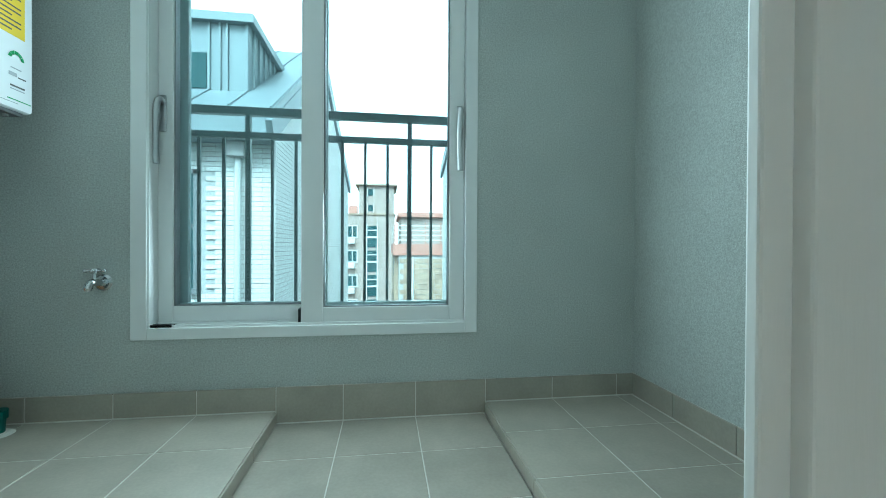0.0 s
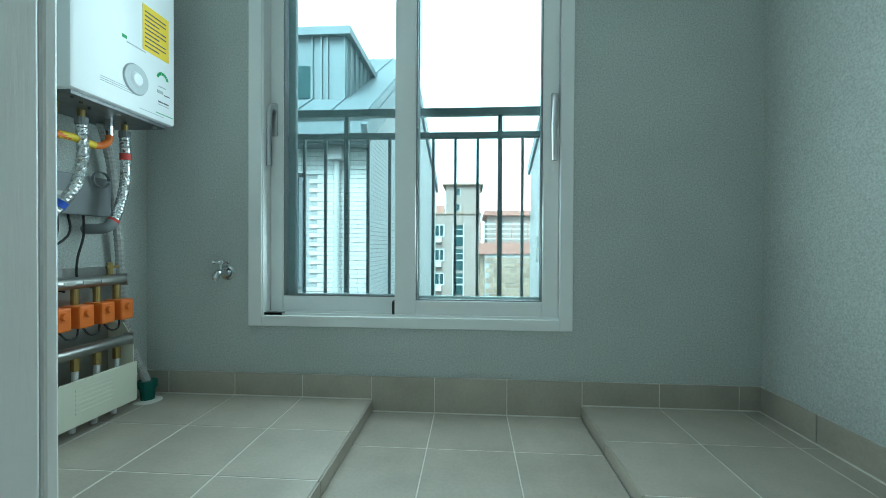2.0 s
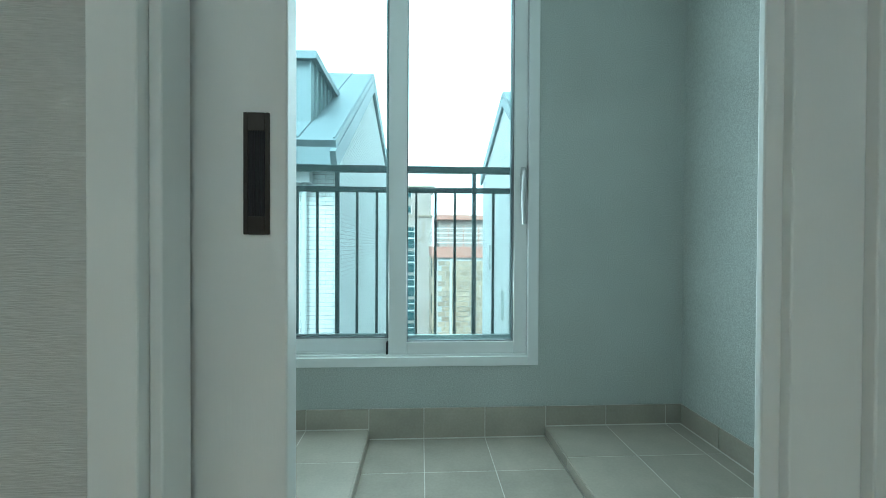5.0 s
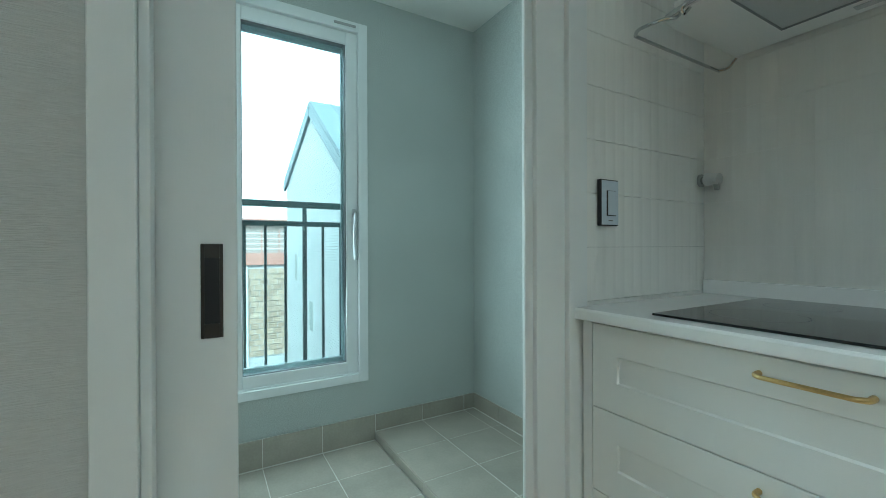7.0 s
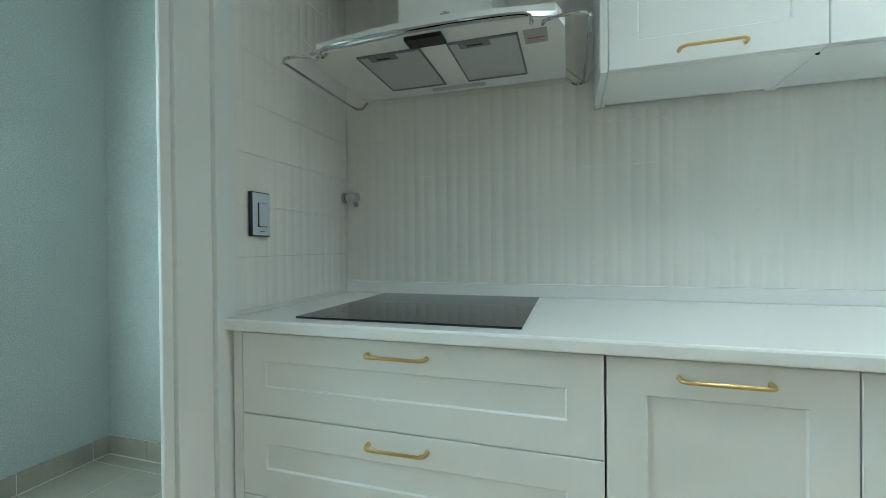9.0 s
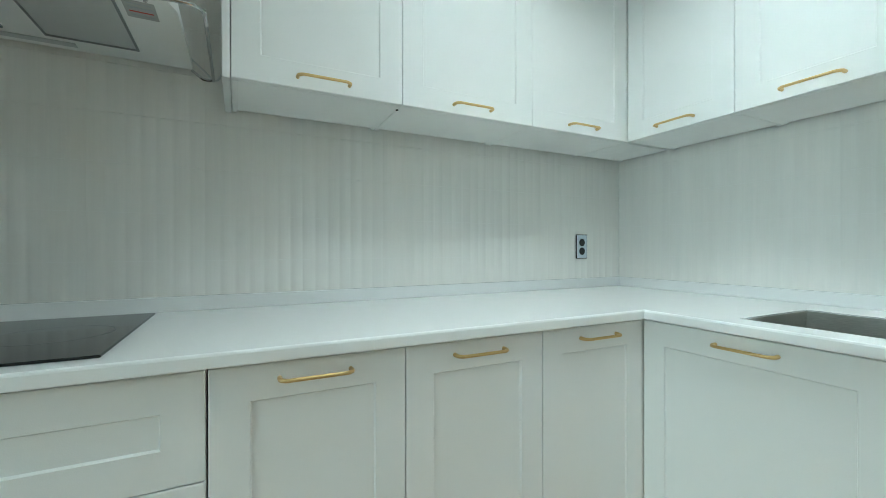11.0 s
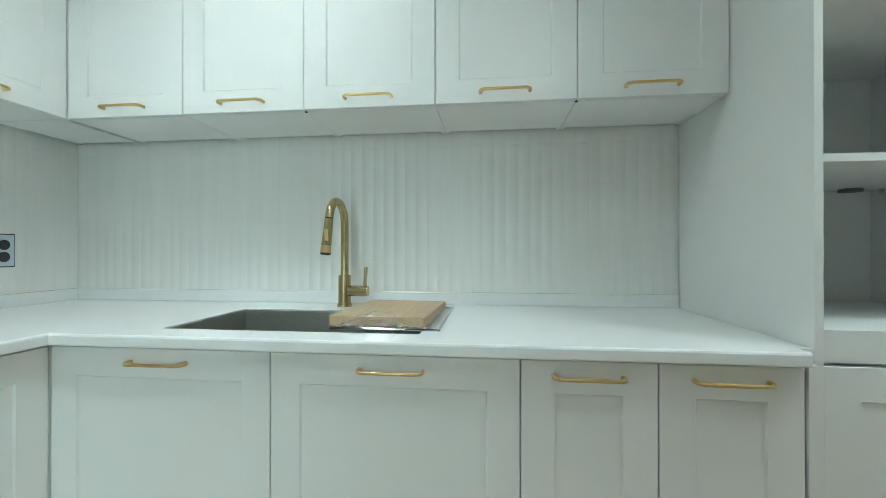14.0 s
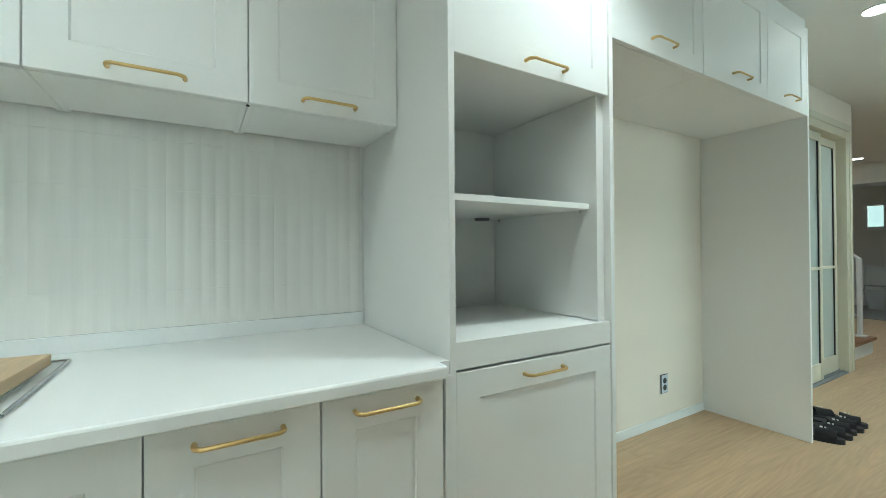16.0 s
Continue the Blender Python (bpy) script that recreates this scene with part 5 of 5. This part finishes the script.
for k in range(4):
    part("riser_block", boxes((-6.85, -6.0, -2.37 - 0.26 * k, -2.60 - 0.26 * k, FL, FL + 0.17 + 0.18 * k - 0.032)), TRIM, stair)
    part("tread", boxes((-6.88, -6.0, -2.345 - 0.26 * k, -2.60 - 0.26 * k, FL + 0.138 + 0.18 * k, FL + 0.17 + 0.18 * k), bevel=0.004), TREAD, stair, "brown wooden tread")
rl = part("handrail", tube(bmesh.new(), [(-6.78, -2.45, 1.02), (-6.78, -2.47, 1.04), (-6.78, -3.2, 1.55), (-6.78, -3.6, 1.85)], 0.02, 10), TRIM, stair)
part("newel_post", boxes((-6.80, -6.76, -2.47, -2.43, FL + 0.17, 1.03), bevel=0.003), TRIM, stair)
part("post_foot", boxes((-6.83, -6.73, -2.50, -2.40, FL + 0.17, FL + 0.185), bevel=0.002), TRIM, stair)
for z in (0.40, 0.55, 0.70, 0.85):
    part("rail_bar", cyl(bmesh.new(), (-6.78, -2.46, z), (-6.78, -3.4, z + 0.66), 0.008, None, 8), TRIM, stair)

wc = thing("toilet", (-11.3, -3.35, FL), "white porcelain toilet in the bathroom", "toilet")
part("tank", boxes((-11.78, -11.60, -3.56, -3.14, FL + 0.38, FL + 0.76), bevel=0.02), WC, wc, "", True)
part("tank_lid", boxes((-11.79, -11.59, -3.57, -3.13, FL + 0.76, FL + 0.79), bevel=0.008), WC, wc, "", True)
bm = prism(bmesh.new(), [(-11.62, -3.20), (-11.62, -3.50), (-11.40, -3.53), (-11.20, -3.47), (-11.12, -3.35), (-11.20, -3.23), (-11.40, -3.17)], FL + 0.36, FL + 0.43)
part("seat", bm, WC, wc)
bm = bmesh.new()
cyl(bm, (-11.42, -3.35, FL + 0.006), (-11.40, -3.35, FL + 0.36), 0.13, 0.19, 24)
part("bowl", bm, WC, wc, "", True)
bw = thing("bathroom_window", (-11.8, -3.32, 1.5), "small white bathroom window", "window", **S)
part("window_frame", boxes((-11.82, -11.76, -3.62, -3.56, 1.50, 2.02), (-11.82, -11.76, -3.08, -3.02, 1.50, 2.02), (-11.82, -11.76, -3.56, -3.08, 1.50, 1.56), (-11.82, -11.76, -3.56, -3.08, 1.96, 2.02), (-11.82, -11.77, -3.34, -3.30, 1.56, 1.96), bevel=0.003), PVC, bw)
# the pane itself glows, standing in for daylight behind it
part("pane", boxes((-11.84, -11.835, -3.56, -3.08, 1.56, 1.96)), SKYPANE, bw, "frosted pane given a daylight glow")
# body of the added fill panel; no such fitting is known here
pl = thing("fill_panel", (-0.45, -0.98, CEIL), "flat white ceiling panel, unseen, added for soft fill light", "ceiling light")
part("frame", boxes((-1.07, 0.17, -1.15, -0.81, CEIL - 0.035, CEIL - 0.001), bevel=0.004), TRIM, pl)
part("diffuser", boxes((-1.055, 0.155, -1.135, -0.825, CEIL - 0.038, CEIL - 0.0355)), FILLFACE, pl, "glowing white diffuser")
for lx, ly, watts in DOWNLIGHTS:
    d = thing("downlight", (lx, ly, CEIL), "round white recessed ceiling downlight, lit", "ceiling light", "recessed downlights")
    bm = bmesh.new()
    tube(bm, [(lx + 0.062 * math.cos(a), ly + 0.062 * math.sin(a), CEIL - 0.004) for a in [2 * math.pi * j / 32 for j in range(33)]], 0.005, 6)
    part("ring", bm, TRIM, d)
    part("diffuser", cyl(bmesh.new(), (lx, ly, CEIL - 0.006), (lx, ly, CEIL - 0.001), 0.058, None, 32), LED, d, "glowing white diffuser")

# ---- outside ----
single("sky_backdrop", boxes((-260, 260, 300, 301, -40, 260)), OVERCAST, "bright overcast sky", "backdrop", kind="structure")
single("ground", boxes((-400, 400, 3.0, 900, -9.2, -9.0)), ASPHALT, "grey street ground far below", "ground", **S)
BR = Matrix.Identity(4)


def brick_wall(parent, m, w, h, bw=0.19, bh=0.046, joint=0.008, limit=300, cut=None, top=None):
    """Bricks in running bond on the plane y = 0 of the pose m, x to the right, z up."""
    me = mesh_of("brick", box(bmesh.new(), 0, bw, -0.006, 0.004, 0, bh), BRICKW)
    rest = bmesh.new()
    n = 0
    rows = int(h / (bh + joint))
    for r in range(rows):
        z = h - (r + 1) * (bh + joint)
        x = -(0.5 * (bw + joint) if r % 2 else 0)
        while x < w:
            a, b = max(x, 0), min(x + bw, w)
            if b - a > 0.03 and not (cut and cut(a, b, z)) and not (top and z + bh > top((a + b) / 2)):
                if n < limit and b - a > bw - 0.001:
                    ob = new("brick", me)
                    ob.parent = parent
                    ob.matrix_basis = Matrix.Translation(-ORIGIN[parent.name]) @ m @ Matrix.Translation((a, 0, z))
                    n += 1
                else:
                    vs = [rest.verts.new(m @ Vector(c)) for c in ((a, -0.006, z), (b, -0.006, z), (b, -0.006, z + bh), (a, -0.006, z + bh), (a, 0.0, z), (b, 0.0, z), (b, 0.0, z + bh), (a, 0.0, z + bh))]
                    for q in ((0, 1, 2, 3), (1, 5, 6, 2), (3, 2, 6, 7), (0, 3, 7, 4), (0, 4, 5, 1)):
                        rest.faces.new([vs[i] for i in q])
            x += bw + joint
    p = part("brickwork", rest, BRICKW, parent)
    p["kind"] = "stuff"


# house across the alley, its gable towards the alley
HX, HYF, HYB, HAY, HAZ = -1.05, 5.0, 14.0, 8.5, 4.26
HEZ, HBZ = 2.02, 2.75


def gable(bm, x0, x1, yf, ya, yb, zf, za, zb, base=-9.0):
    prof = [(yf, base), (yb, base), (yb, zb), (ya, za), (yf, zf)]
    return prism(bm, prof, 0, abs(x1 - x0), Matrix(((0, 0, 1, min(x0, x1)), (1, 0, 0, 0), (0, 1, 0, 0), (0, 0, 0, 1))))


house = thing("brick_house", (HX - 3, 9, -9.0), "white brick house with grey metal roof and dormer", "house")
hw = part("wall", gable(bmesh.new(), HX - 7, HX - 0.008, HYF + 0.008, HAY, HYB, HEZ - 0.05, HAZ - 0.12, HBZ - 0.1), MORTAR, house)


def roof_strip(x0, x1, ya, za, yb, zb, t=0.12):
    d = Vector((0, yb - ya, zb - za))
    n = Vector((1, 0, 0)).cross(d).normalized()
    if n.z < 0:
        n = -n
    bm = bmesh.new()
    c = [Vector((x0, ya, za)), Vector((x1, ya, za)), Vector((x1, yb, zb)), Vector((x0, yb, zb))]
    lo, hi = [bm.verts.new(p) for p in c], [bm.verts.new(p + n * t) for p in c]
    bm.faces.new(lo), bm.faces.new(hi)
    for i in range(4):
        bm.faces.new((lo[i], lo[(i + 1) % 4], hi[(i + 1) % 4], hi[i]))
    bmesh.ops.recalc_face_normals(bm, faces=bm.faces[:])
    return bm


def seams(parent, x0, x1, ya, za, yb, zb, step, t):
    x = x1 - 0.03
    while x > x0:
        s = roof_strip(x - 0.012, x + 0.012, ya, za + t, yb, zb + t, 0.035)
        part("seam", s, ZINC, parent)
        x -= step


r = part("roof", roof_strip(HX - 7, HX + 0.06, HYF - 0.28, HEZ - 0.08, HAY, HAZ), ZINC, house)
seams(r, HX - 3.6, HX + 0.06, HYF - 0.28, HEZ - 0.08, HAY, HAZ, 0.42, 0.12)
r = part("roof", roof_strip(HX - 7, HX + 0.06, HAY, HAZ, HYB + 0.3, HBZ - 0.12), ZINC, house)
part("fascia", boxes((HX - 7, HX + 0.04, HYF - 0.30, HYF - 0.26, HEZ - 0.26, HEZ + 0.02), (HX - 7, HX + 0.0, HYF - 0.26, HYF + 0.01, HEZ - 0.28, HEZ - 0.22)), ZINC, house, "grey metal eaves fascia")
part("verge", roof_strip(HX + 0.001, HX + 0.07, HAY, HAZ - 0.24, HYB + 0.25, HBZ - 0.36, 0.22), ZINC, house, "grey metal verge")
part("verge", roof_strip(HX + 0.001, HX + 0.07, HYF - 0.28, HEZ - 0.30, HAY, HAZ - 0.24, 0.22), ZINC, house, "grey metal verge")
dz0, dz1, dx1, dyf = 2.2, 3.22, -1.42, 5.30
dorm = part("dormer", boxes((dx1 - 3.0, dx1, dyf, 7.2, dz0, dz1)), ZINC, house, "grey metal clad dormer")
part("dormer_roof", boxes((dx1 - 3.05, dx1 + 0.07, dyf - 0.08, 7.2, dz1, dz1 + 0.10)), ZINC, dorm)
for k in range(7):
    part("seam", boxes((dx1, dx1 + 0.025, dyf + 0.12 + 0.22 * k, dyf + 0.14 + 0.22 * k, dz0, dz1)), ZINC, dorm)
for x in (dx1 - 0.24, dx1 - 0.32, dx1 - 0.02, dx1 - 0.44):
    part("seam", boxes((x - 0.012, x + 0.012, dyf - 0.03, dyf, dz0, dz1)), ZINC, dorm)
dw = part("dormer_window", boxes((dx1 - 1.25, dx1 - 0.47, dyf - 0.012, dyf + 0.01, 2.45, 2.86)), DARKGLASS, dorm, "dark dormer window")
part("gutter_pipe", cyl(bmesh.new(), (HX - 0.37, HYF - 0.07, 1.62), (HX - 0.37, HYF - 0.07, -4.0), 0.035, None, 12), PIPE, house, "white rain pipe")
part("rain_head", boxes((HX - 0.46, HX - 0.28, HYF - 0.16, HYF - 0.006, 1.58, 1.86), bevel=0.01), LIGHTGREY, house)
hwin = part("window", boxes((HX - 1.75, HX - 0.82, HYF - 0.001, HYF + 0.007, 0.14, 1.43)), DARKGLASS, house, "dark window in the brick wall")
part("window_frame", boxes((HX - 1.75, HX - 0.82, HYF - 0.012, HYF - 0.0015, 0.80, 0.85), (HX - 0.85, HX - 0.80, HYF - 0.014, HYF - 0.0015, 0.1, 1.45), (HX - 1.75, HX - 0.80, HYF - 0.014, HYF - 0.0015, 1.40, 1.45), (HX - 1.8, HX - 0.78, HYF - 0.05, HYF - 0.0015, 0.08, 0.14)), GREYPLASTIC, hwin)
brick_wall(house, Matrix.Translation((HX - 3.0, HYF, -3.2)), 3.0, HEZ - 0.26 + 3.2, limit=160, cut=lambda a, b, z: (b > 1.27 and a < 2.20 and 3.28 < z + 0.03 < 4.63))
brick_wall(house, Matrix.Translation((HX, HYF, -3.2)) @ pose(0, 0, 0, 0, 0, 90), HYB - HYF, HAZ + 3.0, limit=140,
           top=lambda x: (HEZ - 0.10 + (HAZ - HEZ) * x / (HAY - HYF) if x < HAY - HYF else HAZ - 0.15 + (HBZ - HAZ) * (x - HAY + HYF) / (HYB - HAY)) + 3.2)
# house on the other side of the alley
GX = 1.95
house2 = thing("brick_house", (GX + 3, 9, -9.0), "white brick house with a grey metal gable roof", "house")
part("wall", gable(bmesh.new(), GX + 0.008, GX + 7, 6.6, 9.5, 12.8, 2.35, 4.25, 2.95), MORTAR, house2)
r2 = part("roof", roof_strip(GX - 0.06, GX + 7, 6.3, 2.15, 9.5, 4.35), ZINC, house2)
seams(r2, GX + 0.1, GX + 3, 6.3, 2.15, 9.5, 4.35, 0.42, 0.12)
part("roof", roof_strip(GX - 0.06, GX + 7, 9.5, 4.35, 13.0, 2.98), ZINC, house2)
part("verge", roof_strip(GX - 0.07, GX - 0.001, 6.3, 1.93, 9.5, 4.13, 0.22), ZINC, house2, "grey metal verge")
part("verge", roof_strip(GX - 0.07, GX - 0.001, 9.5, 4.13, 13.0, 2.76, 0.22), ZINC, house2, "grey metal verge")
brick_wall(house2, Matrix.Translation((GX, 12.8, -3.2)) @ pose(0, 0, 0, 0, 0, -90), 6.2, 7.6, limit=120,
           top=lambda x: (2.85 + 1.30 * x / 3.3 if x < 3.3 else 4.15 - 1.9 * (x - 3.3) / 2.9) + 3.2)
# the pale pane colour stands in for sky reflected in the glass
for y, z in ((9.6, -0.6), (11.4, 0.5)):
    w = part("window", boxes((GX - 0.012, GX - 0.007, y - 0.16, y + 0.16, z - 0.35, z + 0.35)), FROST, house2, "small window with reflected sky in its pale colour")

# far brick tower with flats
tower = thing("apartment_building", (-1.5, 40, -9), "far brown brick apartment tower with a stair window", "building")
part("wall", boxes((-6.0, 1.05, 40, 48, -9, 3.6)), FARBRICK, tower)
part("upper_wall", boxes((-2.35, 1.0, 40.3, 46, 3.6, 6.45)), FARBRICK, tower)
part("roof_slab", boxes((-2.7, 1.3, 40.0, 46.3, 6.45, 6.6)), FARSTONE, tower)
part("roof_edge", boxes((-6.1, 1.15, 39.9, 48.1, 3.6, 3.75)), FARSTONE, tower)
for k in range(5):
    z = 1.5 - 2.35 * k
    w = part("window", boxes((-3.35, -2.55, 39.94, 40.02, z, z + 1.0)), DARKGLASS, tower, "flat window")
    part("frame", boxes((-3.45, -3.35, 39.9, 39.99, z - 0.1, z + 1.1), (-2.55, -2.45, 39.9, 39.99, z - 0.1, z + 1.1), (-3.35, -2.55, 39.9, 39.99, z + 1.0, z + 1.1), (-3.35, -2.55, 39.9, 39.99, z - 0.1, z), (-2.99, -2.91, 39.9, 39.99, z, z + 1.0)), PIPE, w)
    part("air_conditioner", boxes((-3.4, -2.7, 39.5, 39.95, z - 0.65, z - 0.15), bevel=0.03), PIPE, tower, "white air conditioner unit")
    s = part("stair_window", boxes((-1.55, -0.65, 39.94, 40.02, z - 1.0, z + 1.05)), DARKGLASS, tower, "tall stair window")
    part("frame", boxes((-1.65, -1.55, 39.9, 39.99, z - 1.1, z + 1.25), (-0.65, -0.55, 39.9, 39.99, z - 1.1, z + 1.25), (-1.55, -0.65, 39.9, 39.99, z - 0.1, z + 0.05), (-1.55, -0.65, 39.9, 39.99, z + 0.6, z + 0.68)), PIPE, s)
for z in (4.0, 5.5):
    w = part("window", boxes((-1.5, -1.0, 40.24, 40.32, z, z + 0.6)), DARKGLASS, tower, "small window")
    part("frame", boxes((-1.58, -1.5, 40.2, 40.29, z - 0.08, z + 0.68), (-1.0, -0.92, 40.2, 40.29, z - 0.08, z + 0.68)), PIPE, w)
part("roof_box", boxes((-3.3, -2.5, 40.2, 41.0, 3.75, 4.5)), PINK, tower)
# stone-clad flats nearer
flats = thing("apartment_building", (2.2, 24, -9), "stone-clad old flats with a pink roof terrace", "building")
part("wall", boxes((0.95, 6.0, 24.0, 33.0, -9, 0.1)), MORTAR, flats)
part("side_wall", boxes((0.68, 0.95, 24.6, 33.0, -9, 0.1)), FARSTONE, flats)
part("parapet", boxes((0.62, 6.0, 23.9, 24.1, 0.1, 0.75), (0.62, 0.80, 24.1, 33.0, 0.1, 0.75)), PINK, flats, "pink painted parapet")
part("roof_room", boxes((1.15, 6.0, 26.0, 32.0, 0.1, 2.45)), FARBRICK, flats)
part("roof_slab", boxes((0.95, 6.0, 25.7, 32.2, 2.45, 2.75)), PINK, flats)
for k in range(4):
    part("terrace_rail", boxes((0.66, 6.0, 23.98, 24.02, 0.95 + 0.28 * k, 1.02 + 0.28 * k), (0.69, 0.73, 24.0, 33.0, 0.95 + 0.28 * k, 1.02 + 0.28 * k)), PIPE, flats)
for k in range(6):
    part("terrace_post", boxes((0.66 + 0.9 * k, 0.72 + 0.9 * k, 23.97, 24.03, 0.75, 2.0)), PINK, flats)
for r in range(16):
    for k in range(8):
        z = -0.1 - 0.30 * r
        off = 0.22 if r % 2 else 0.0
        part("stone", boxes((1.0 + off + 0.46 * k, 1.43 + off + 0.46 * k, 23.95, 24.0, z - 0.27, z)), FARSTONE, flats)
for r in range(4):
    z = -1.2 - 2.3 * r
    w = part("window", boxes((0.66, 0.70, 25.5, 27.6, z, z + 1.2)), DARKGLASS, flats, "flat window")
part("rain_pipe", cyl(bmesh.new(), (1.75, 23.9, 0.0), (1.75, 23.9, -9), 0.06, None, 10), PIPE, flats)

# ---- wall tiles and floor planks ----
def flute_tile(w, h, seed):
    """A fluted tile, x across, z up, its face towards -y."""
    rnd = random.Random(seed)
    bm = bmesh.new()
    n = max(1, round(7 * w / 0.3))
    xs_, x = [0.0], 0.0
    widths = [rnd.uniform(0.9, 1.1) for _ in range(n)]
    tot = sum(widths)
    prof = [(0.0, 0.003)]
    for q in widths:
        ww = q / tot * w
        dep = rnd.uniform(0.0013, 0.0022)
        for f, dd in ((0.1, 0.4), (0.28, 0.82), (0.5, 1.0), (0.72, 0.82), (0.9, 0.4)):
            prof.append((x + ww * f, 0.004 - 0.004 * 0 - dep * dd))
        x += ww
        prof.append((x, 0.004))
    prof[0], prof[-1] = (0.0, 0.004), (w, 0.004)
    lo = [bm.verts.new((a, b, 0)) for a, b in prof]
    hi = [bm.verts.new((a, b, h)) for a, b in prof]
    for i in range(len(prof) - 1):
        f = bm.faces.new((lo[i], lo[i + 1], hi[i + 1], hi[i]))
        f.smooth = True
    bl, br = [bm.verts.new((w, 0.010, z)) for z in (0, h)], [bm.verts.new((0, 0.010, z)) for z in (0, h)]
    bm.faces.new((lo[-1], bl[0], bl[1], hi[-1])), bm.faces.new((lo[0], hi[0], br[1], br[0]))
    bm.faces.new([*lo[::-1], br[0], bl[0]][::-1])
    bm.faces.new([*hi, bl[1], br[1]][::-1])
    bmesh.ops.recalc_face_normals(bm, faces=bm.faces[:])
    me = bpy.data.meshes.new("wall_tile")
    bm.to_mesh(me)
    bm.free()
    me.materials.append(WTILE)
    me.set_sharp_from_angle(angle=radians(50))
    return me


ROWS = [0.8785 + 0.1475 * k for k in range(-1, 11)]
FT = {}


def tile_run(parent, m, length, z_from, z_to):
    x, col = 0.0, 0
    while x < length - 0.02:
        w = min(0.30, length - x)
        for i, z in enumerate(ROWS):
            if z + 0.1475 < z_from + 0.02 or z > z_to:
                continue
            h = min(0.1475, z_to - z)
            key = (round(w, 3), round(h, 3), col % 4)
            if key not in FT:
                FT[key] = flute_tile(w, h - 0.0014, col % 4)
            ob = new("wall_tile", FT[key])
            ob.parent = parent
            ob.matrix_basis = m @ Matrix.Translation((x, 0, z))
        x += 0.30
        col += 1


tile_run(wall_east, face_e(XE, YN + 0.009), YN - YS + 0.018, 0.90, 2.20)
tile_run(wall_south, face_s(XE + 0.009, YS), XE + 1.1805, 0.90, 1.62)
tile_run(wall_north, Matrix.Translation((0.6315, YN, 0)), XE - 0.6315 + 0.009, 0.80, 2.30)

PLANK = {}
rnd = random.Random(7)
y = 0.40
row = 0
while y > -2.75:
    x = XE - rnd.uniform(0.2, 1.1)
    while x > -8.8:
        if not (x < -6.0 and y < -2.3) and not (y < -2.2 and x > -1.2) and not (x > -1.2 and y < -1.7) and not (x > 0.7):
            if "p" not in PLANK:
                PLANK["p"] = mesh_of("plank", box(bmesh.new(), -0.5996, 0.5996, -0.0948, 0.0948, -0.004, 0.0, 0.0003, 1), OAK)
            piece("plank", PLANK["p"], floor, (x - 0.6, y - 0.095, FL))
        x -= 1.2
    y -= 0.19
    row += 1
